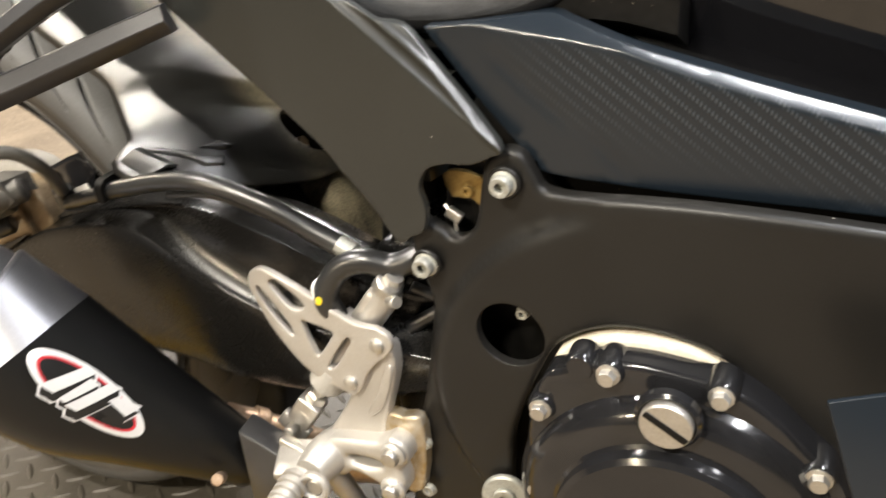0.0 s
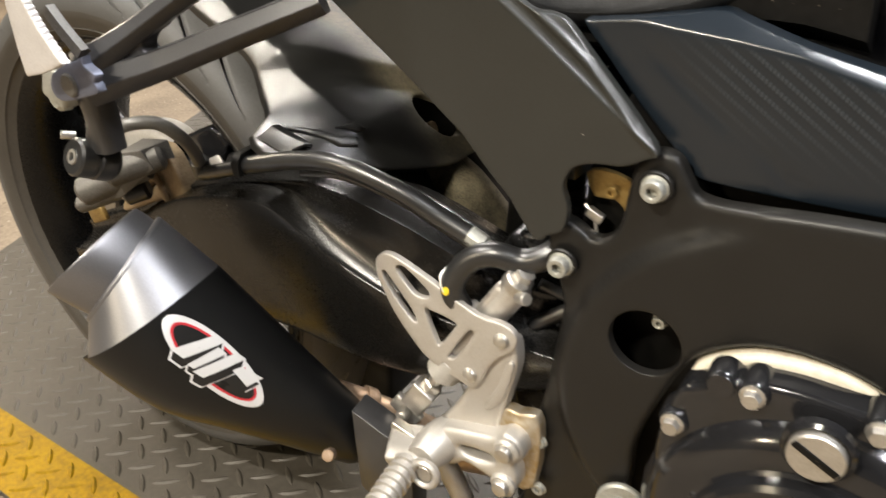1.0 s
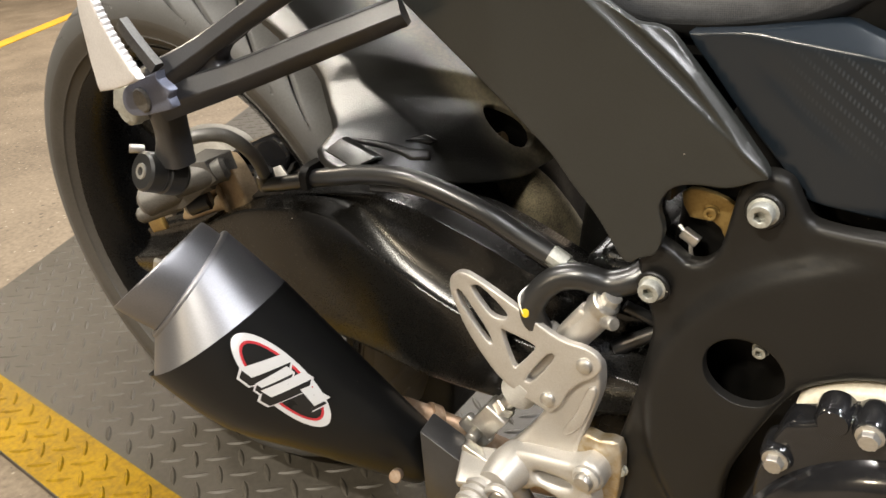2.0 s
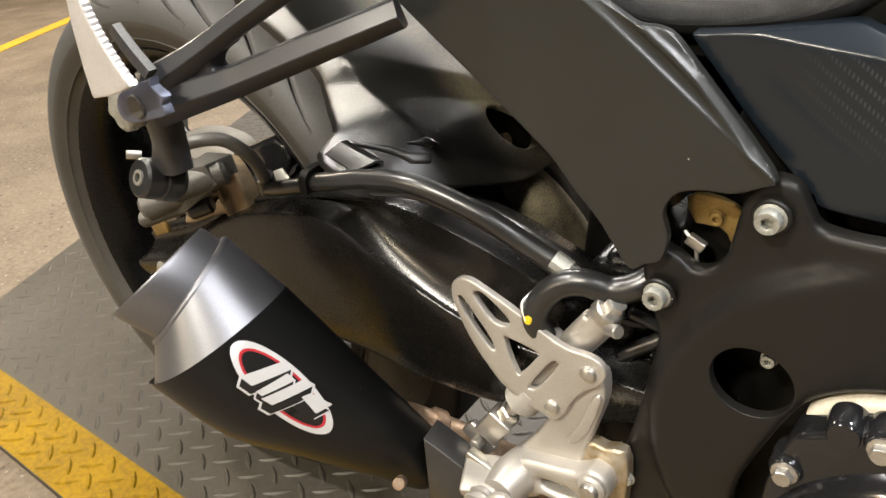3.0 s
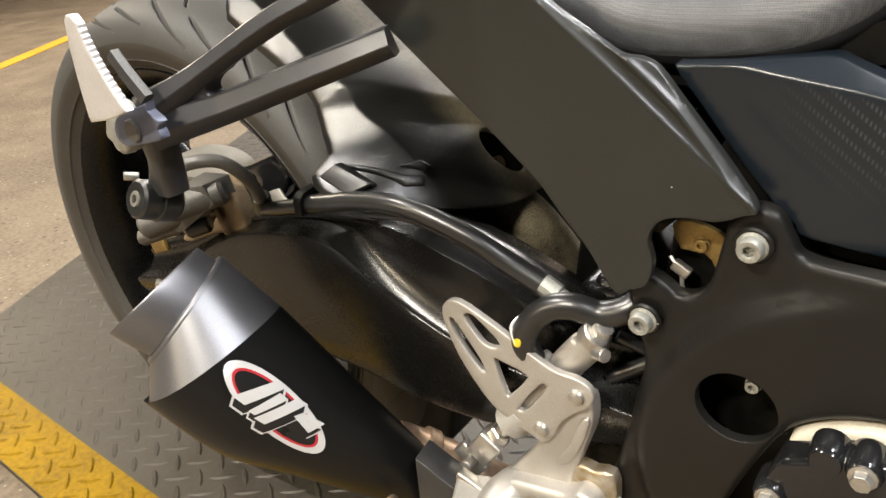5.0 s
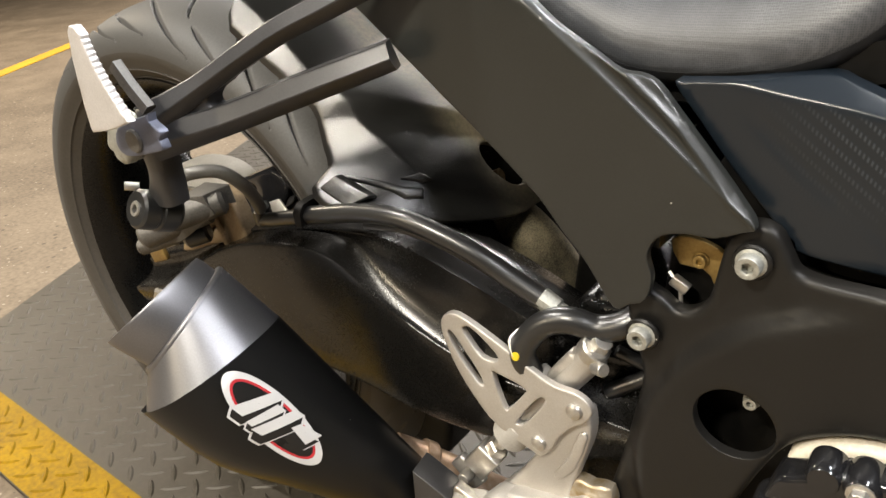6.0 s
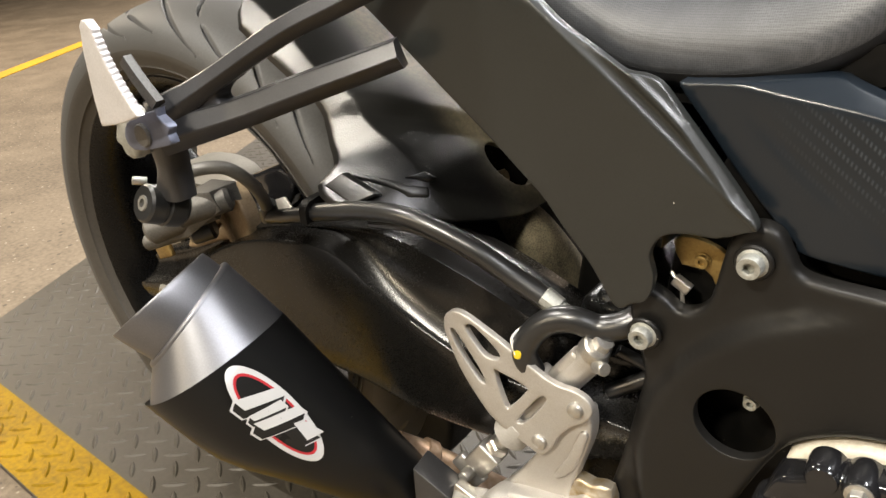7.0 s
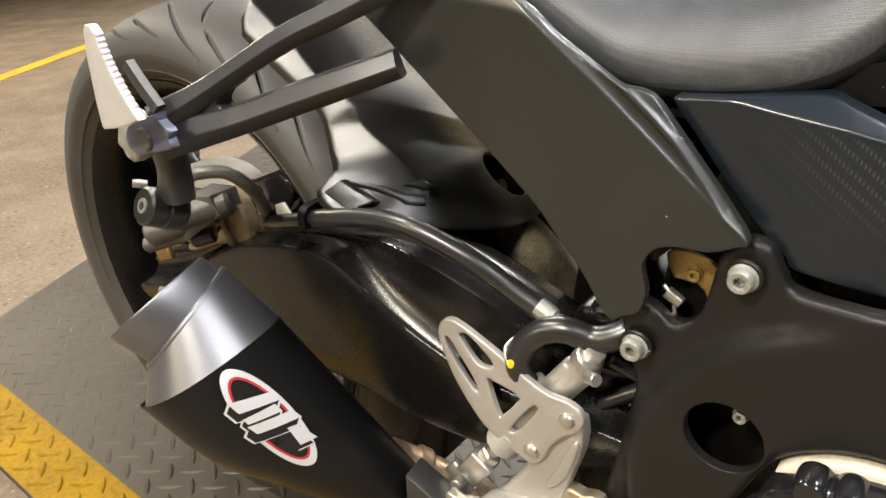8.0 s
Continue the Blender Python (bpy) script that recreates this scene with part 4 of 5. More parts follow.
socket_bolt("adjuster_bolt", (0.615, -0.148, 0.250), (0.15, -1, 0.1), 0.009, 0.007, M_PALEBOLT, bike)

# carbon side panel under the tank, folded inward along its upper edge
CARBON_CREASE = [(0.560, 0.611), (0.600, 0.6025), (0.629, 0.5972), (0.6628, 0.592), (0.695, 0.5855), (0.7408, 0.5698), (0.7839, 0.5574), (0.8288, 0.546), (0.95, 0.513)]


def carbon_fold(x, z):
    s = z - float(np.interp(x, [p[0] for p in CARBON_CREASE], [p[1] for p in CARBON_CREASE]))
    s = 0.5 * (s + math.sqrt(s * s + 0.0012 ** 2))
    groove = 0.0
    for (ax, az), (bx, bz) in (((0.618, 0.582), (0.660, 0.545)), ((0.682, 0.530), (0.699, 0.513))):
        d = np.array((bx - ax, bz - az))
        t = np.clip(((x - ax) * d[0] + (z - az) * d[1]) / (d @ d), 0, 1)
        groove = max(groove, 0.0012 * math.exp(-(math.hypot(x - ax - t * d[0], z - az - t * d[1]) / 0.004) ** 2))
    return 1.35 * s + groove


panel("carbon_panel", [(0.5735, 0.598), (0.589, 0.578), (0.605, 0.557), (0.631, 0.527), (0.643, 0.516), (0.652, 0.509), (0.729, 0.503), (0.836, 0.499), (0.95, 0.49), (0.95, 0.519), (0.8288, 0.5515), (0.782, 0.5635), (0.738, 0.576), (0.705, 0.586), (0.674, 0.5965), (0.660, 0.6015), (0.6487, 0.605), (0.625, 0.6035), (0.600, 0.6015), (0.578, 0.600)], -0.124, 0.012, M_CARBON, bike, "carbon fibre side panel under the tank", (), 0.0012, 0.006, 3, carbon_fold, 50.0, None, (CARBON_CREASE,))
facets("fairing_edge", [(0.818, -0.200, 0.430), (0.87, -0.19, 0.445), (0.89, -0.20, 0.36), (0.838, -0.212, 0.375), (0.846, -0.215, 0.33)], [(0, 1, 2, 3), (3, 2, 4)], 0.004, M_CARBON, bike, "carbon fibre lower fairing edge", 0.001)

# tank and seat
loft("fuel_tank", [[(x, yy * s, zz) for yy, zz in ((-0.056, zb - 0.14), (-0.060, zb - 0.02), (-0.064, zb + 0.03), (-0.070, zb + 0.09), (-0.045, zb + 0.20), (0.045, zb + 0.20), (0.070, zb + 0.09), (0.064, zb + 0.03), (0.060, zb - 0.02), (0.056, zb - 0.14))] for x, zb, s in ((0.66, 0.625, 0.7), (0.70, 0.590, 0.9), (0.78, 0.560, 1.0), (0.9, 0.53, 1.1), (1.05, 0.49, 1.1))], M_GLOSS, bike, "gloss black fuel tank", 4, 3)
SEAT_LINE = ((0.38, 0.695, 1.0), (0.448, 0.649, 1.0), (0.485, 0.622, 1.0), (0.522, 0.5995, 1.0), (0.552, 0.592, 1.0), (0.597, 0.593, 0.99), (0.634, 0.600, 0.97), (0.664, 0.616, 0.91), (0.684, 0.642, 0.8))
loft("seat", [[(x, yy * s, zz) for yy, zz in ((-0.06, zb - 0.003), (-0.098, zb + 0.002), (-0.109, zb + 0.013), (-0.103, zb + 0.034), (-0.076, zb + 0.058), (-0.03, zb + 0.07), (0.03, zb + 0.07), (0.076, zb + 0.058), (0.103, zb + 0.034), (0.109, zb + 0.013), (0.098, zb + 0.002), (0.06, zb - 0.003))] for x, zb, s in SEAT_LINE], M_SEAT, bike, "black woven vinyl rider seat", 4, 3)
loft("seat_skirt", [[(x, yy * s, zz) for yy, zz in ((-0.06, zb - 0.006), (-0.099, zb - 0.001), (-0.1055, zb + 0.0045), (-0.1080, zb + 0.0090), (-0.1030, zb + 0.0100), (-0.09, zb + 0.008), (0.09, zb + 0.008), (0.1030, zb + 0.0100), (0.1080, zb + 0.0090), (0.1055, zb + 0.0045), (0.099, zb - 0.001), (0.06, zb - 0.006))] for x, zb, s in SEAT_LINE], M_VINYL, bike, "smooth black lower band of the seat", 4, 1)
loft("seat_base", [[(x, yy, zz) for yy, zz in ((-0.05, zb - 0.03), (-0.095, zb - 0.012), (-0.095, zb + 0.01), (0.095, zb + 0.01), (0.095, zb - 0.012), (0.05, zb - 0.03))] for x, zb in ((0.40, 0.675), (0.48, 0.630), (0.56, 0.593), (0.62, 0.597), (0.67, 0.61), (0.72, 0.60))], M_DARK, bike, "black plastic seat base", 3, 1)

# passenger footrest bracket: two cast arms that meet at the folded footrest
rest = new("passenger_footrest_bracket")
rest.parent = bike
tagged(rest, "satin black forked passenger footrest bracket")


def brace(name, pts, wide, thick, label=""):
    rings = []
    for i, p in enumerate(pts):
        a, b = Vector(pts[max(i - 1, 0)]), Vector(pts[min(i + 1, len(pts) - 1)])
        d = (b - a).normalized()
        up = (Vector((0, 0, 1)) - d * d.z).normalized()
        side = d.cross(up).normalized()
        w, t = wide[i], thick
        rings.append([Vector(p) + up * w * u + side * t * s for u, s in ((-1, -0.9), (-0.97, 0.3), (-0.86, 0.45), (-0.06, 0.97), (0.04, 0.97), (0.92, 0.42), (1, 0.28), (1, -0.9))])
    return loft(name, rings, M_BRACKET, rest, label, 4, 1, 25)


brace("upper_arm", [(0.238, -0.240, 0.577), (0.277, -0.220, 0.600), (0.33, -0.194, 0.631), (0.366, -0.176, 0.647), (0.42, -0.148, 0.671), (0.45, -0.132, 0.684)], [0.014, 0.0085, 0.0085, 0.009, 0.010, 0.012], 0.010)
brace("lower_arm", [(0.238, -0.240, 0.563), (0.288, -0.2145, 0.576), (0.336, -0.1905, 0.592), (0.375, -0.171, 0.605), (0.400, -0.157, 0.6135)], [0.014, 0.011, 0.0105, 0.010, 0.0095], 0.011)
panel("fork_web", [(0.246, 0.556), (0.243, 0.575), (0.246, 0.592), (0.264, 0.602), (0.286, 0.610), (0.294, 0.604), (0.2855, 0.598), (0.2810, 0.591), (0.2845, 0.5855), (0.294, 0.584), (0.288, 0.574), (0.266, 0.565)], -0.241, 0.012, M_BRACKET, rest, "", (), 0.003, 0.005, 3, lambda x, z: 0.49 * (x - 0.238))

footrest = new("passenger_footrest")
footrest.parent = rest
tagged(footrest, "folded bright aluminium passenger footrest with serrated edge")
teeth = 14
edge = []
for k in range(teeth):
    for q, out in ((0.0, 0.0), (0.5, 0.0013)):
        f = (k + q) / teeth
        edge.append((0.2470 + 0.0255 * (1 - f) - 0.018 * f * (1 - f) + out, 0.647 - 0.052 * (1 - f) + out * 0.3))
PEGFACE = [(0.226, 0.580), (0.2265, 0.600), (0.230, 0.630), (0.2345, 0.648), (0.238, 0.6515), (0.2435, 0.6515)] + edge[::-1] + [(0.2745, 0.592), (0.260, 0.587), (0.244, 0.583)]
panel("tread_face", PEGFACE, -0.276, 0.005, M_PEG, footrest, "", (), 0.001, 0.006, 1)
rib = brace("rear_rib", [(0.260, -0.249, 0.592), (0.247, -0.250, 0.6075), (0.236, -0.250, 0.6215)], [0.0045, 0.0045, 0.0045], 0.005, "dull grey rib of the footrest")
rib.parent = footrest
rib.data.materials[0] = M_GREYCAST
panel("hinge_plate", [(0.2223, 0.5703), (0.2289, 0.5781), (0.2471, 0.5857), (0.2659, 0.5903), (0.2706, 0.5924), (0.2696, 0.5868), (0.2757, 0.5832), (0.2794, 0.5798), (0.2760, 0.5747), (0.2780, 0.5686), (0.2645, 0.5645), (0.2457, 0.5599), (0.2294, 0.5581), (0.2217, 0.5630)], -0.259, 0.006, M_STEELBLUE, rest, "blue-grey galvanised hinge plate", (), 0.001, 0.006, 2)
lathe("hinge_pin", [(0, 0), (0.0085, 0), (0.0085, 0.002), (0.0075, 0.003), (0, 0.003)], (0.2475, -0.2585, 0.5714), OUT, M_GREYCAST, rest, "dull pin head", 28)
block("hinge_clevis", (0.026, 0.020, 0.030), (0.2175, -0.246, 0.567), (0, 28, 0), M_PALEBOLT, rest, "cast footrest clevis", 0.004)
lathe("clevis_ear", disc(0.014, 0.010, 0.003), (0.206, -0.240, 0.558), (-0.2, -1, 0.1), M_PALEBOLT, rest, "", 24)
loft("drop_link", [[(c[0] + w * a, c[1] + 0.011 * b, c[2]) for a, b in ((-1, -0.6), (-0.6, -1), (0.6, -1), (1, -0.6), (1, 0.6), (0.6, 1), (-0.6, 1), (-1, 0.6))] for c, w in (((0.234, -0.236, 0.565), 0.014), ((0.230, -0.232, 0.545), 0.0095), ((0.222, -0.228, 0.528), 0.0105), ((0.212, -0.226, 0.508), 0.0165))], M_BRACKET, rest, "black hanger under the footrest", 3, 2)
SPW = Vector((0.06, 0.88, -0.42)).normalized()
lathe("hanger_bush", [(0.0, 0.006), (0.0065, 0.006), (0.0065, 0.0), (0.0135, 0.0), (0.0155, 0.002), (0.016, 0.013), (0.0152, 0.014), (0.0152, 0.016), (0.0168, 0.017), (0.0168, 0.030), (0.014, 0.034), (0.0, 0.034)], (0.200, -0.248, 0.5075), SPW, M_HOSE, rest, "black rubber hanger bush", 36)
lathe("bush_sleeve", [(0.0035, 0.005), (0.0035, -0.001), (0.006, -0.001), (0.0066, 0.001), (0.0066, 0.006)], (0.200, -0.248, 0.5075), SPW, M_CHROME, rest, "bright sleeve", 20)

# rear brake: caliper, its bracket and hose
caliper = new("brake_caliper")
caliper.parent = bike
tagged(caliper, "grey cast rear brake caliper")
rod("piston_bore", (0.062, -0.176, 0.4235), (0.118, -0.130, 0.446), 0.0145, M_GREYCAST, caliper, "", 28, 0.004)
rod("piston_bore", (0.105, -0.170, 0.447), (0.142, -0.128, 0.458), 0.0135, M_GREYCAST, caliper, "", 28, 0.004)
facets("caliper_body", [(0.070, -0.168, 0.440), (0.112, -0.160, 0.466), (0.140, -0.150, 0.470), (0.146, -0.146, 0.450), (0.100, -0.158, 0.418), (0.078, -0.164, 0.412), (0.112, -0.125, 0.470), (0.146, -0.122, 0.472)], [(0, 1, 4, 5), (1, 2, 3, 4), (1, 6, 7, 2)], 0.02, M_GREYCAST, caliper, "", 0.004)
rod("slide_pin", (0.034, -0.168, 0.401), (0.080, -0.135, 0.415), 0.0085, M_GREYCAST, caliper, "", 20, 0.003)
rod("slide_boot", (0.086, -0.146, 0.413), (0.104, -0.128, 0.418), 0.0115, M_HOSE, caliper, "black rubber boot", 20, 0.003)
rod("pad_pin", (0.088, -0.150, 0.4135), (0.089, -0.146, 0.414), 0.004, M_CHROME, caliper, "bright pin head", 14)
rod("bleed_nipple", (0.184, -0.243, 0.522), (0.190, -0.234, 0.519), 0.0035, M_CHROME, caliper, "small bright nipple", 12)
panel("caliper_bracket", [(0.080, 0.446), (0.100, 0.456), (0.125, 0.458), (0.138, 0.441), (0.146, 0.415), (0.128, 0.400), (0.103, 0.398), (0.060, 0.382), (0.029, 0.372), (0.032, 0.384), (0.050, 0.400), (0.081, 0.415)], -0.118, 0.014, M_BRONZE, caliper, "tan cast caliper bracket", ([(0.083, 0.409), (0.096, 0.418), (0.1, 0.4145), (0.0945, 0.4125), (0.0865, 0.403)],), 0.004, 0.006, 2)
tube("bracket_rib", [(0.098, -0.121, 0.455), (0.108, -0.123, 0.436), (0.116, -0.123, 0.418), (0.118, -0.121, 0.403)], 0.0035, M_BRONZE, caliper, "", 10)
block("bracket_tab", (0.030, 0.006, 0.016), (0.000, -0.130, 0.3685), (0, -20, 0), M_GOLD, caliper, "gold-coloured tab", 0.002)
rod("banjo_fitting", (0.156, -0.20, 0.497), (0.176, -0.188, 0.505), 0.0075, M_PALEBOLT, caliper, "", 16)
tube("brake_hose", [(0.168, -0.192, 0.502), (0.184, -0.186, 0.511), (0.203, -0.170, 0.510), (0.211, -0.155, 0.494), (0.205, -0.140, 0.472), (0.196, -0.130, 0.452)], 0.0058, M_GREYHOSE, bike, "grey flexible brake hose")
rod("hose_collar", (0.198, -0.132, 0.462), (0.192, -0.126, 0.444), 0.009, M_HOSE, bike, "black hose collar", 20)
tube("lower_pipe", [(0.192, -0.128, 0.446), (0.215, -0.134, 0.453), (0.245, -0.138, 0.462), (0.268, -0.140, 0.468)], 0.0068, M_HOSE, bike, "black brake pipe behind the clip")
tube("brake_pipe_sleeve", [(0.272, -0.140, 0.4705), (0.300, -0.141, 0.477), (0.330, -0.140, 0.483), (0.377, -0.140, 0.486), (0.426, -0.135, 0.471), (0.461, -0.130, 0.452), (0.488, -0.128, 0.439)], 0.0078, M_HOSE, bike, "glossy black rubber sleeved brake pipe", 18)
tube("thin_pipe", [(0.330, -0.136, 0.470), (0.377, -0.136, 0.474), (0.426, -0.131, 0.459), (0.461, -0.126, 0.440), (0.486, -0.124, 0.427)], 0.0028, M_HOSE, bike, "thin black pipe below the brake pipe", 10)
for a, b, r in (((0.484, -0.128, 0.4415), (0.497, -0.128, 0.4345), 0.0082), ((0.494, -0.128, 0.436), (0.503, -0.128, 0.432), 0.0065)):
    rod("pipe_nut", a, b, r, M_PALEBOLT, bike, "plated pipe fitting", 12)
loft("pipe_clip", [[(x + 0.004 * a, y, z + h * b) for a, b in ((-1, -1), (1, -1), (1, 1), (-1, 1))] for x, y, z, h in ((0.268, -0.151, 0.469, 0.006), (0.268, -0.145, 0.473, 0.009), (0.268, -0.128, 0.474, 0.009))], M_DARK, bike, "black pipe clip", 2, 1)
tube("reservoir_hose", [(0.556, -0.120, 0.443), (0.546, -0.128, 0.436), (0.530, -0.132, 0.431), (0.512, -0.137, 0.435), (0.496, -0.141, 0.431), (0.484, -0.145, 0.419), (0.478, -0.147, 0.403), (0.482, -0.143, 0.385)], 0.0095, M_HOSE, bike, "glossy black rubber reservoir hose", 18)
tube("hose_clamp", [(0.4765, -0.156, 0.405), (0.470, -0.150, 0.414), (0.474, -0.141, 0.420)], 0.0012, M_CHROME, bike, "bright wire hose clamp", 8)
lathe("paint_dot", [(0, 0), (0.0042, 0), (0.0038, 0.001), (0, 0.0014)], (0.4775, -0.1555, 0.4065), (-0.3, -1, 0.2), M_YELLOWDOT, bike, "yellow paint mark on hose", 14)

# inside of the wheel behind the bracket
hub_box = new("hub_box")
hub_box.parent = bike
tagged(hub_box, "gloss black sprocket carrier box with bright stay plates")
panel("box_shell", [(0.053, 0.405), (0.069, 0.438), (0.106, 0.454), (0.144, 0.467), (0.165, 0.452), (0.150, 0.426), (0.107, 0.396), (0.077, 0.388)], -0.070, 0.03, M_ENGINE, hub_box, "", ([(0.078, 0.433), (0.095, 0.444), (0.112, 0.444), (0.109, 0.430), (0.088, 0.421), (0.077, 0.424)],), 0.004, 0.008, 2)
facets("stay_plate", [(0.121, -0.086, 0.426), (0.132, -0.084, 0.427), (0.113, -0.088, 0.404), (0.099, -0.089, 0.400)], [(0, 1, 2, 3)], 0.003, M_CHROME, hub_box, "bright metal stay", 0.0008)
facets("stay_plate", [(0.149, -0.086, 0.439), (0.163, -0.082, 0.444), (0.178, -0.086, 0.433), (0.166, -0.090, 0.429), (0.152, -0.089, 0.432)], [(0, 1, 2, 3, 4)], 0.003, M_CHROME, hub_box, "bright metal stay", 0.0008)
panel("hub_flange", [(-0.077, 0.425), (-0.044, 0.439), (0.005, 0.443), (0.038, 0.435), (0.045, 0.420), (0.010, 0.405), (-0.03, 0.402), (-0.068, 0.405)], -0.050, 0.03, M_BOOT, bike, "pale grey hub flange behind the caliper", (), 0.008, 0.01, 3)

# muffler: a straight cone with a slanted seam, a flared end cap and a slash-cut tip
MA, MB = Vector((0.237, -0.225, 0.338)), Vector((0.321, -0.165, 0.238))
MW = (MB - MA).normalized()
BN = Vector((0.455, -0.33, 0.415))
BN = (BN - MW * BN.dot(MW)).normalized()
BT = MW.cross(BN).normalized()
RING = Vector((0.202, -0.235, 0.401)) - MA
RING_S = RING.dot(MW)
RING_O = RING - MW * RING_S


def sleeve_radius(s):
    return 0.0673 - 0.209 * s if s > -0.02 else 0.07148 + 0.28 * (s + 0.02) - 22.0 * max(-0.033 - s, 0.0) ** 2


def hoop(centre, s, r, slant=0.0, cone=False, n=40):
    out = []
    for k in range(n):
        a = 2 * math.pi * k / n
        q = s - slant * math.sin(a)
        rr = sleeve_radius(q) + r if cone else r
        out.append(MA + centre + MW * q + (BN * math.cos(a) + BT * math.sin(a)) * rr)
    return out


def cap_hoop(f, grow):
    """Between the ring (f = 0) and the seam (f = 1)."""
    a, b = hoop(RING_O, RING_S, 0.0525), hoop(Vector(), SEAM_S, 0.0, SEAM_SLANT, True)
    out = []
    for k, (p, q) in enumerate(zip(a, b)):
        mid = p * (1 - f) + q * f
        side = BN * math.cos(2 * math.pi * k / len(a)) + BT * math.sin(2 * math.pi * k / len(a))
        out.append(mid + side * grow)
    return out


SEAM_S, SEAM_SLANT = -0.027, 0.024
muffler = new("exhaust_muffler")
muffler.parent = bike
tagged(muffler, "satin black exhaust muffler with an oval badge")
ZERO = Vector()
loft("end_cap", [cap_hoop(f, 0.0) for f in (0.0, 0.02, 0.25, 0.5, 0.75, 1.0)], M_TITAN, muffler, "satin dark end cap", 3, 1, 50)
loft("cap_rim", [hoop(RING_O, RING_S + 0.003, 0.046), hoop(RING_O, RING_S - 0.0025, 0.0475), hoop(RING_O, RING_S - 0.0035, 0.0495), hoop(RING_O, RING_S - 0.0025, 0.0518), hoop(RING_O, RING_S + 0.0005, 0.0527), hoop(RING_O, RING_S + 0.004, 0.0515)], M_TITAN, muffler, "rolled rim of the end cap", 3, 1, 60)
loft("tip", [hoop(RING_O, RING_S - 0.029, 0.044, 0.009), hoop(RING_O, RING_S - 0.031, 0.0465, 0.009), hoop(RING_O, RING_S - 0.029, 0.048, 0.009), hoop(RING_O, RING_S - 0.015, 0.048, 0.004), hoop(RING_O, RING_S + 0.002, 0.047)], M_TITAN, muffler, "satin dark slash-cut tip", 3, 1, 50)
loft("sleeve", [hoop(ZERO, SEAM_S - 0.002, -0.002, SEAM_SLANT, True), hoop(ZERO, SEAM_S - 0.0006, 0.0001, SEAM_SLANT, True), hoop(ZERO, SEAM_S + 0.001, 0.0002, SEAM_SLANT, True), hoop(ZERO, 0.03, 0.0002, 0.01, True), hoop(ZERO, 0.08, 0.0002, 0, True), hoop(ZERO, 0.12, 0.0002, 0, True), hoop(ZERO, 0.165, 0.0002, 0, True), hoop(ZERO, 0.198, 0.0002, 0, True), hoop(ZERO, 0.202, -0.004, 0, True)], M_MUFBODY, muffler, "matt black sleeve", 3, 1, 50)

# oval badge on the sleeve: pale rim, red ring, plain pale bars
CENTRE_S, CENTRE_V = 0.0296, 0.008


def on_sleeve(u, v, lift):
    """u along the muffler, v round it, in metres from the badge's middle."""
    r = sleeve_radius(CENTRE_S + u)
    a = (v + CENTRE_V) / r
    return MA + MW * (CENTRE_S + u) + (BN * math.cos(a) + BT * math.sin(a)) * (r + lift)


BADGE_TURN = radians(11)


def decal(name, pts, lift, mat, label="", inner=None, turn=BADGE_TURN):
    """A thin sheet that follows the sleeve, filled from its middle, or a ring between pts and inner."""
    bm = bmesh.new()

    def put(p, k=1.0, base=(0, 0)):
        x, y = base[0] + (p[0] - base[0]) * k, base[1] + (p[1] - base[1]) * k
        c, s = math.cos(turn), math.sin(turn)
        return bm.verts.new(on_sleeve(c * x - s * y, s * x + c * y, lift))

    if inner:
        mids = [[tuple(np.array(a) * (1 - f) + np.array(b) * f) for a, b in zip(pts, inner)] for f in (0, 0.33, 0.67, 1)]
        rings = [[put(p) for p in m] for m in mids]
    else:
        base = tuple(np.mean(np.array(pts), axis=0))
        rings = [[put(p, k, base) for p in pts] for k in (1, 0.75, 0.5, 0.25, 0.02)]
    n = len(pts)
    for a, b in zip(rings, rings[1:]):
        for k in range(n):
            bm.faces.new((a[k], a[(k + 1) % n], b[(k + 1) % n], b[k]))
    return part(name, bm, mat, badge, label, 60)


badge = new("badge")
badge.parent = muffler
tagged(badge, "oval pale and red badge with plain pale bars")


def ell(a, b, n=48):
    return [(a * math.cos(2 * math.pi * k / n), b * math.sin(2 * math.pi * k / n)) for k in range(n)]


decal("badge_field", ell(0.0565, 0.0195), 0.0006, M_BADGE)
decal("pale_rim", ell(0.0555, 0.0185), 0.0009, M_WHITE, "", [(x * 0.0475 / 0.0555, y * 0.0150 / 0.0185) for x, y in ell(0.0555, 0.0185)])
decal("red_ring", ell(0.0475, 0.0150), 0.0009, M_RED, "", ell(0.0448, 0.0130))


def dense(corners, n=5):
    out = []
    for (ax, ay), (bx, by) in zip(corners, corners[1:] + corners[:1]):
        out += [(ax + (bx - ax) * k / n, ay + (by - ay) * k / n) for k in range(n)]
    return out


BARS = (  # corners of the face, then how far its dark side drops
    ((-0.0131, -0.0184), (-0.0022, -0.0181), (-0.0241, 0.0090), (-0.0367, 0.0077), 0.008),
    ((-0.0050, -0.0120), (0.0040, -0.0110), (-0.0125, 0.0120), (-0.0190, 0.0115), 0.006),
    ((0.0103, -0.0155), (0.0207, -0.0154), (-0.0013, 0.0145), (-0.0119, 0.0143), 0.009),
    ((0.0156, -0.0021), (0.0207, -0.0080), (0.0425, -0.0091), (0.0343, 0.0034), 0.005),
)
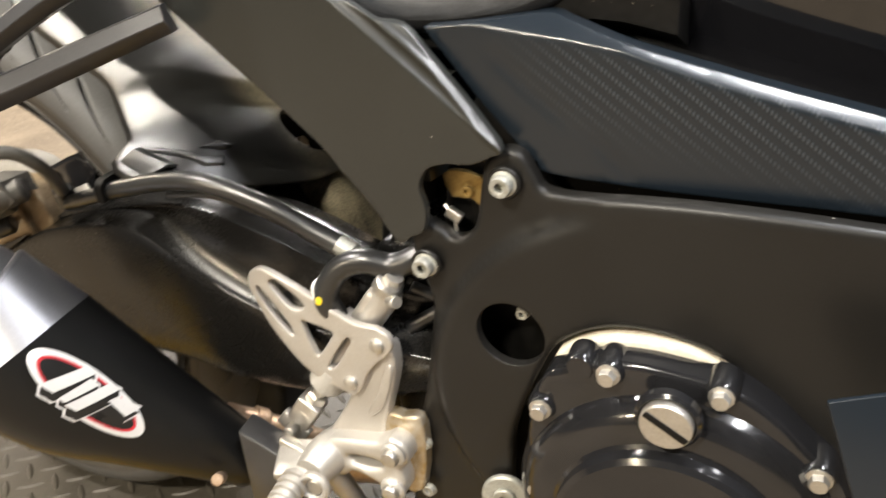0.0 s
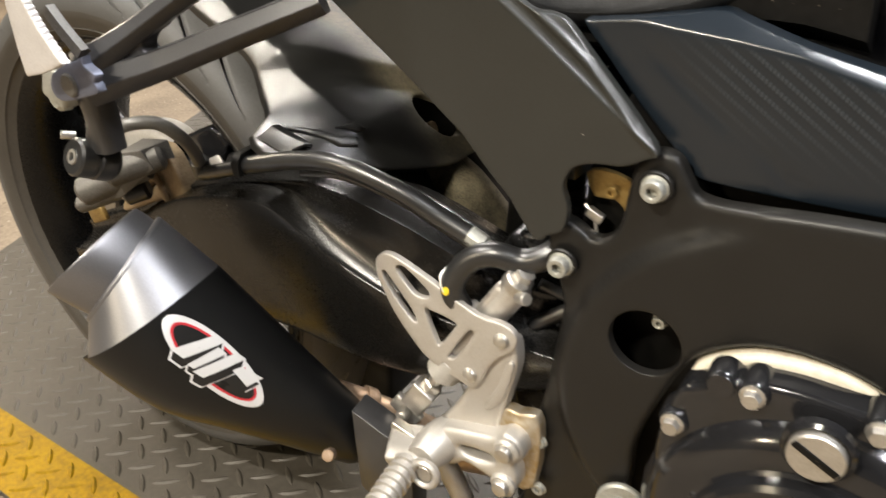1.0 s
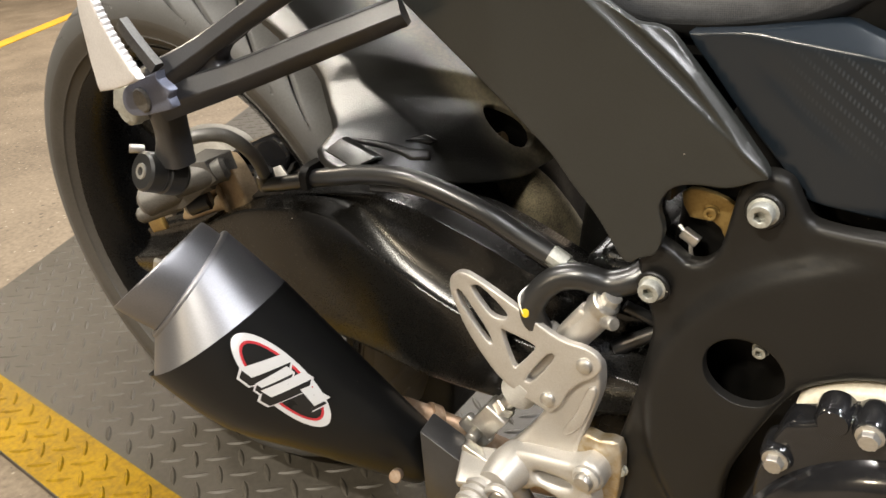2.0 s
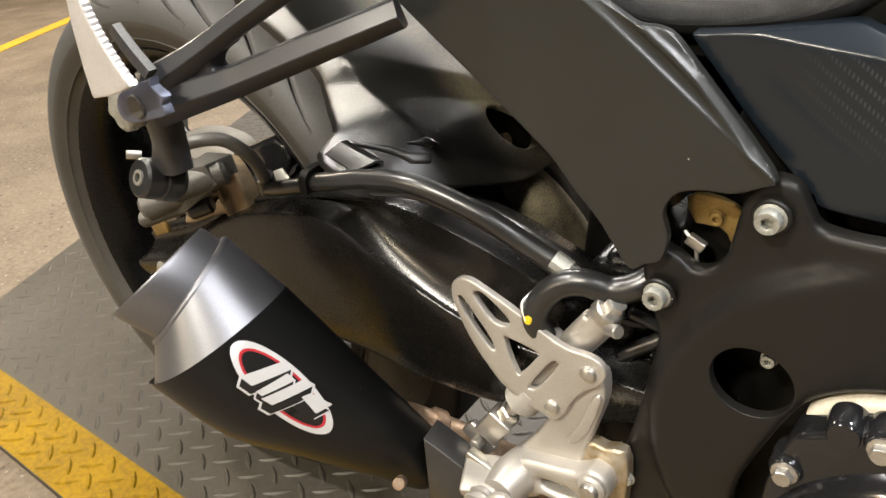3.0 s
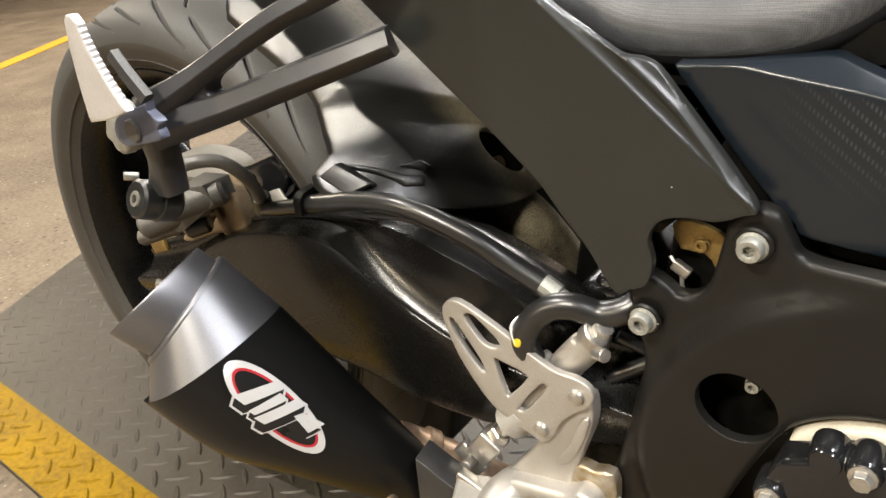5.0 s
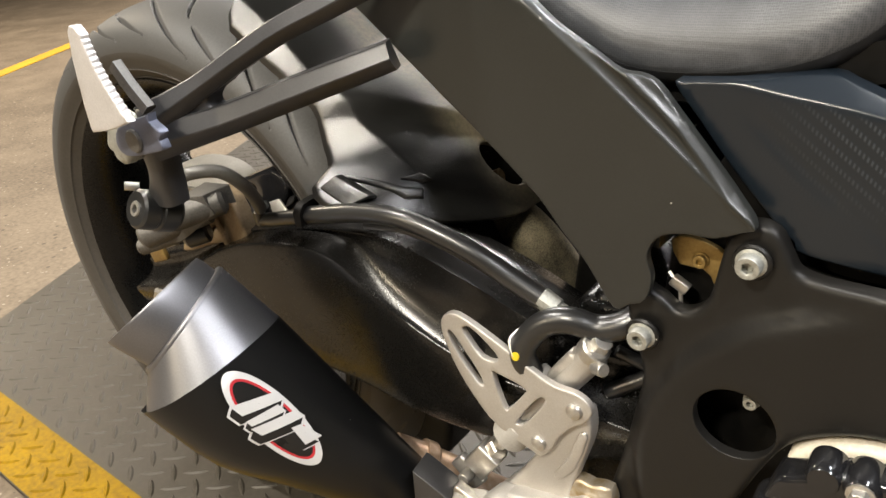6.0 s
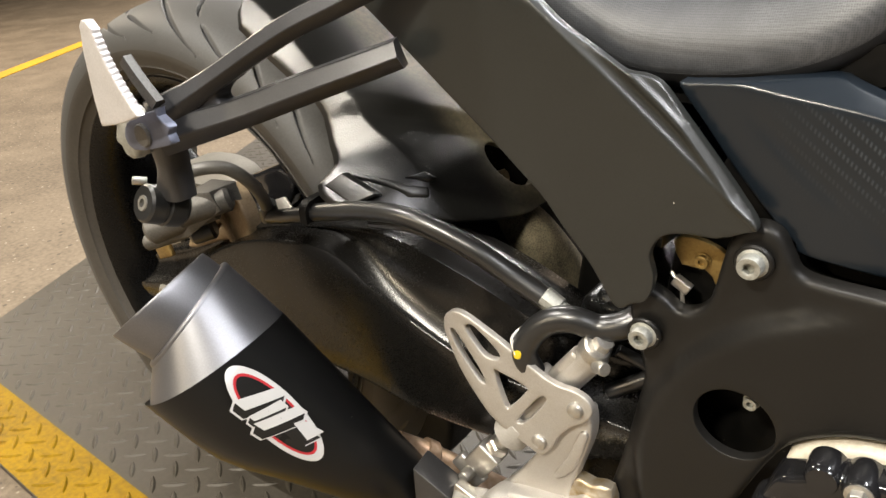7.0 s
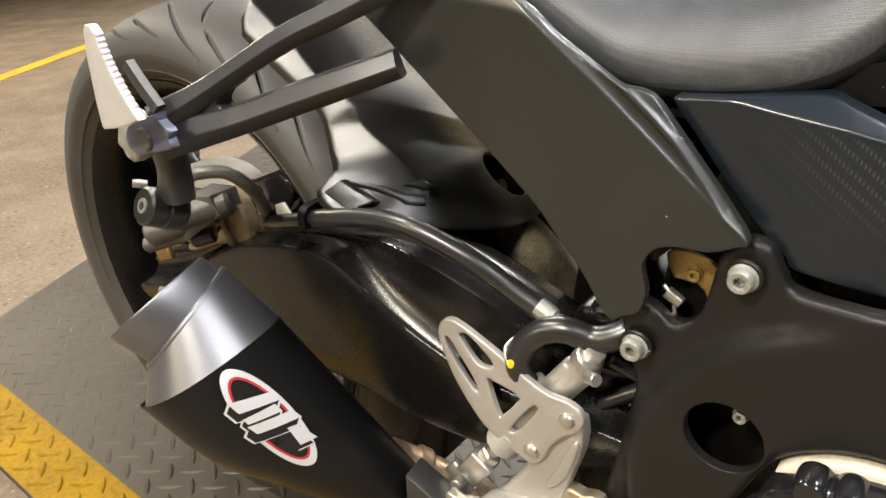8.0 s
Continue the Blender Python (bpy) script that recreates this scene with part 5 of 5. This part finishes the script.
for *corners, drop in BARS:
    low = [(x + 0.35 * drop, y + drop) for x, y in corners]
    side = [corners[0], corners[1], low[1], low[2], low[3], corners[3]]
    middle = np.mean(np.array(side), axis=0)
    decal("bar_edge", dense(side), 0.0012, M_WHITE, turn=0.0)
    decal("bar_side", dense([tuple(middle + (np.array(p) - middle) * 0.9) for p in side]), 0.0014, M_BADGE, turn=0.0)
    decal("bar", dense(list(corners)), 0.0017, M_BADGEGREY, turn=0.0)
rod("rivet", (0.360, -0.190, 0.224), (0.366, -0.200, 0.232), 0.0055, M_COPPER, muffler, "copper-coloured rivet", 16)

# exhaust pipe, heat shield box and parts low behind the footrest
tube("mid_pipe", [(0.320, -0.138, 0.232), (0.340, -0.122, 0.216), (0.372, -0.105, 0.196), (0.41, -0.085, 0.172), (0.47, -0.05, 0.15), (0.55, 0.0, 0.14)], 0.021, M_COPPER, bike, "heat-tinted exhaust pipe", 22)
lathe("pipe_joint", disc(0.0245, 0.014, 0.003), (0.338, -0.124, 0.218), (0.6, 0.5, -0.55), M_COPPER, bike, "", 28)
facets("shield_box", [(0.380, -0.176, 0.270), (0.376, -0.150, 0.270), (0.436, -0.150, 0.246), (0.442, -0.176, 0.245), (0.376, -0.176, 0.180), (0.43, -0.176, 0.14), (0.43, -0.150, 0.14), (0.372, -0.150, 0.18)], [(0, 1, 2, 3), (0, 3, 5, 4), (0, 4, 7, 1), (3, 2, 6, 5)], 0.003, M_BRACKET, bike, "satin black folded shield", 0.0012)
block("linkage", (0.15, 0.09, 0.10), (0.245, -0.005, 0.215), (0, 8, 0), M_DARK, bike, "dark chain and suspension linkage", 0.008)
block("engine_rear", (0.16, 0.20, 0.32), (0.575, 0.0, 0.27), (0, 0, 0), M_RIM, bike, "dark rear of the engine", 0.01)
block("pivot_casting", (0.08, 0.15, 0.20), (0.525, -0.02, 0.33), (0, 12, 0), M_RIM, bike, "dark swingarm pivot casting", 0.008)
rod("shock", (0.46, 0.0, 0.26), (0.50, 0.0, 0.52), 0.032, M_DARK, bike, "dark rear shock absorber", 24)
for k in range(6):
    rod("shock_coil", (0.41 + 0.006 * k, -0.06, 0.275 + 0.008 * k), (0.40 + 0.006 * k, 0.03, 0.29 + 0.008 * k), 0.004, M_GREYCAST, bike, "", 10)

SIDE = [(0.44, 0.20), (0.46, 0.36), (0.54, 0.50), (0.62, 0.55), (0.95, 0.50), (1.20, 0.46), (1.25, 0.12), (0.80, 0.07), (0.52, 0.10)]
panel("side_fairing", SIDE, 0.150, 0.012, M_GLOSS, bike, "black side fairing on the other side", (), 0.003, 0.02, 3)

# heel guard and footrest bracket
HEEL = [(0.411, 0.408), (0.414, 0.420), (0.427, 0.425), (0.452, 0.415), (0.473, 0.4045), (0.492, 0.3945), (0.507, 0.389), (0.522, 0.3885), (0.532, 0.384), (0.535, 0.375), (0.528, 0.364), (0.519, 0.357), (0.508, 0.343), (0.502, 0.330), (0.493, 0.320), (0.484, 0.322), (0.455, 0.334), (0.439, 0.350), (0.423, 0.374), (0.414, 0.396)]
SLOTS = ([(0.431, 0.413), (0.437, 0.417), (0.446, 0.412), (0.457, 0.403), (0.461, 0.397), (0.457, 0.393), (0.448, 0.393), (0.440, 0.400)],
         [(0.417, 0.406), (0.421, 0.408), (0.433, 0.392), (0.442, 0.379), (0.446, 0.369), (0.442, 0.368), (0.432, 0.379), (0.421, 0.395)],
         [(0.455, 0.381), (0.460, 0.383), (0.482, 0.378), (0.480, 0.371), (0.468, 0.355), (0.463, 0.354)],
         [(0.493, 0.373), (0.498, 0.371), (0.481, 0.346), (0.474, 0.342), (0.474, 0.346)])
panel("heel_guard", HEEL, -0.154, 0.004, M_SILVER, bike, "silver aluminium heel guard with slots", SLOTS, 0.0012, 0.006, 3)
for at in ((0.5225, -0.154, 0.374), (0.4925, -0.154, 0.333)):
    lathe("guard_bolt", [(0, 0), (0.0060, 0), (0.0062, 0.001), (0.0054, 0.003), (0.0032, 0.0044), (0, 0.0048)], at, OUT, M_CHROME, bike, "plated dome-head bolt", 28)
foot = new("footrest_bracket")
foot.parent = bike
tagged(foot, "silver cast aluminium footrest bracket")
WEB = [(0.530, 0.370), (0.531, 0.347), (0.521, 0.314), (0.513, 0.288), (0.511, 0.277), (0.492, 0.272), (0.470, 0.268), (0.452, 0.262), (0.441, 0.252), (0.464, 0.281), (0.481, 0.307), (0.492, 0.328), (0.505, 0.342), (0.522, 0.366)]
panel("web", WEB, -0.149, 0.010, M_SILVER, foot, "", (), 0.003, 0.006, 3)
panel("web_rib", [(0.524, 0.352), (0.530, 0.350), (0.519, 0.316), (0.505, 0.300), (0.502, 0.305), (0.514, 0.325)], -0.1515, 0.004, M_SILVER, foot, "", (), 0.0015, 0.006, 2)
YOKE = [(0.450, 0.266), (0.470, 0.276), (0.512, 0.284), (0.526, 0.292), (0.538, 0.286), (0.540, 0.272), (0.532, 0.262), (0.534, 0.250), (0.532, 0.236), (0.522, 0.232), (0.512, 0.238), (0.500, 0.243), (0.485, 0.246), (0.475, 0.238), (0.462, 0.236), (0.450, 0.246)]
panel("yoke", YOKE, -0.164, 0.016, M_SILVER, foot, "", ([(0.482, 0.262), (0.497, 0.265), (0.512, 0.264), (0.514, 0.258), (0.500, 0.254), (0.486, 0.255)],), 0.005, 0.005, 3)
panel("mount_plate", [(0.512, 0.300), (0.530, 0.302), (0.545, 0.304), (0.548, 0.280), (0.540, 0.228), (0.520, 0.225), (0.510, 0.26)], -0.147, 0.008, M_BRONZESILVER, foot, "stained mounting plate", (), 0.003, 0.008, 2)
for x, z in ((0.528, 0.279), (0.523, 0.241)):
    lathe("yoke_boss", disc(0.011, 0.005, 0.002), (x, -0.163, z), OUT, M_SILVER, foot, "", 28)
    lathe("yoke_bolt", [(0, 0), (0.0075, 0), (0.0075, 0.002), (0.0062, 0.0048), (0, 0.006)], (x, -0.168, z), OUT, M_CHROME, foot, "", 24)
loft("peg_hub", [[(c[0] + r * math.cos(a), c[1], c[2] + r * math.sin(a)) for a in [2 * math.pi * k / 12 for k in range(12)]] for c, r in (((0.463, -0.150, 0.258), 0.017), ((0.460, -0.166, 0.256), 0.018), ((0.457, -0.184, 0.253), 0.014))], M_SILVER, foot, "", 3, 2)
lathe("hub_ring", disc(0.014, 0.008, 0.002, 0.008), (0.464, -0.186, 0.247), (0.1, -1, 0.1), M_SILVER, foot, "", 28, 1.0, 30, True)
rod("hub_pin", (0.464, -0.180, 0.247), (0.465, -0.192, 0.248), 0.0072, M_CHROME, foot, "", 20)
peg = new("rider_footrest")
peg.parent = bike
tagged(peg, "knurled bright aluminium rider footrest")
P0, P1 = Vector((0.446, -0.185, 0.250)), Vector((0.452, -0.275, 0.238))
rod("peg_core", P0, P1, 0.0095, M_SILVER, peg, "", 20)
for k in range(13):
    c = P0 + (P1 - P0) * ((k + 0.5) / 13)
    lathe("knurl", [(0.0085, 0.0), (0.0125, 0.0008), (0.0125, 0.0034), (0.0085, 0.0044)], c, P1 - P0, M_SILVER, peg, "", 14, 1.0, 30, True)
block("peg_clevis", (0.030, 0.034, 0.012), (0.437, -0.176, 0.256), (20, 0, 20), M_SILVER, peg, "", 0.003)
block("peg_spring_plate", (0.034, 0.010, 0.008), (0.436, -0.168, 0.262), (0, 20, 0), M_CHROME, peg, "", 0.002)
tube("pedal_rod", [(0.461, -0.166, 0.250), (0.459, -0.155, 0.226), (0.464, -0.144, 0.190), (0.49, -0.15, 0.14), (0.56, -0.17, 0.11)], 0.0100, M_SILVER, bike, "silver brake pedal arm", 16)
# rear brake master cylinder
mc = new("brake_master_cylinder")
mc.parent = bike
tagged(mc, "silver rear brake master cylinder")
rod("cylinder", (0.528, -0.134, 0.412), (0.472, -0.136, 0.338), 0.0115, M_SILVER, mc, "", 24)
block("cylinder_flange", (0.034, 0.014, 0.022), (0.512, -0.137, 0.394), (0, -53, 0), M_SILVER, mc, "", 0.004)
block("cylinder_flange", (0.022, 0.016, 0.030), (0.492, -0.137, 0.372), (0, -53, 0), M_SILVER, mc, "", 0.004)
hex_bolt("banjo_bolt", (0.531, -0.137, 0.418), (0.55, -0.15, 0.80), 0.0075, 0.011, M_CHROME, mc)
rod("banjo", (0.526, -0.139, 0.414), (0.533, -0.140, 0.4225), 0.0105, M_CHROME, mc, "", 20)
rod("banjo_stud", (0.534, -0.146, 0.410), (0.543, -0.151, 0.413), 0.0048, M_CHROME, mc, "", 12)
rod("boot", (0.474, -0.139, 0.338), (0.455, -0.140, 0.312), 0.0155, M_BOOT, mc, "pale grey rubber boot", 28, 0.005)
rod("push_rod", (0.458, -0.141, 0.316), (0.430, -0.143, 0.278), 0.0055, M_CHROME, mc, "", 14)
rod("lock_nut", (0.448, -0.141, 0.302), (0.442, -0.142, 0.294), 0.0095, M_CHROME, mc, "", 6)
block("clevis_fork", (0.022, 0.018, 0.030), (0.434, -0.144, 0.284), (0, 36, 0), M_CHROME, mc, "", 0.002)
rod("clevis_pin", (0.419, -0.158, 0.264), (0.419, -0.13, 0.264), 0.0055, M_CHROME, mc, "", 16)
block("pedal_tongue", (0.030, 0.008, 0.018), (0.416, -0.144, 0.262), (0, 40, 0), M_CHROME, mc, "", 0.002)
# dark clutter between the footrest bracket and the frame cover
for a, b, r in (((0.535, -0.115, 0.405), (0.562, -0.105, 0.390), 0.0045), ((0.528, -0.115, 0.366), (0.560, -0.105, 0.386), 0.006), ((0.520, -0.115, 0.348), (0.552, -0.105, 0.335), 0.004), ((0.512, -0.115, 0.300), (0.548, -0.108, 0.336), 0.0045)):
    rod("cable", a, b, r, M_HOSE, bike, "black cable behind the frame cover", 14)

# lugs of the tread plate, last because they are many
def lug_mesh(cells, lift=0.0):
    verts, faces = [], []
    for x, y, a in cells:
        c, s = math.cos(a), math.sin(a)
        n = len(verts)
        ring = [(-0.0195, 0, 0), (-0.011, -0.0034, 0), (0, -0.0044, 0), (0.011, -0.0034, 0), (0.0195, 0, 0), (0.011, 0.0034, 0), (0, 0.0044, 0), (-0.011, 0.0034, 0)]
        top = [(-0.0135, 0, 0.0016), (-0.006, -0.0016, 0.0019), (0.006, -0.0016, 0.0019), (0.0135, 0, 0.0016), (0.006, 0.0016, 0.0019), (-0.006, 0.0016, 0.0019)]
        for u, v, w in ring + top:
            verts.append((x + c * u - s * v, y + s * u + c * v, w * (1 + 600 * lift) + (lift if w else 0.0)))
        r, t = list(range(n, n + 8)), list(range(n + 8, n + 14))
        faces += [(r[0], r[1], t[1], t[0]), (r[1], r[2], t[1]), (r[2], t[2], t[1]), (r[2], r[3], t[2]), (r[3], r[4], t[3], t[2]), (r[4], r[5], t[4], t[3]), (r[5], r[6], t[4]), (r[6], t[5], t[4]), (r[6], r[7], t[5]), (r[7], r[0], t[0], t[5]), tuple(t)]
    mesh = bpy.data.meshes.new("lugs")
    mesh.from_pydata(verts, [], faces)
    return mesh


inside, border = [], []
for i in range(-30, 48):
    for j in range(-10, 42):
        for k in (0, 1):
            x, y = 0.053 * (i + 0.5 * k) - 0.008, 0.0365 * (j + 0.5 * k) + 0.004
            if not (PLATE_Y[0] + 0.012 < y < PLATE_Y[1] - 0.02 and plate_end(y) + 0.02 < x < PLATE_X1 - 0.02):
                continue
            a = radians(-33 if k == 0 else 40)
            edge_y = PLATE_Y[0] + BORDER
            if abs(y - edge_y) < 0.011:
                continue
            (border if y < edge_y else inside).append((x, y, a))
for cells, mat, label, lift in ((inside, M_PLATE, "raised steel lugs", 0.0), (border, M_YELLOW, "raised lugs painted yellow", 0.0008)):
    ob = finish("lugs", lug_mesh(cells, lift), mat, plate_root, label, 25)
    tagged(ob, "", "", "", "stuff")
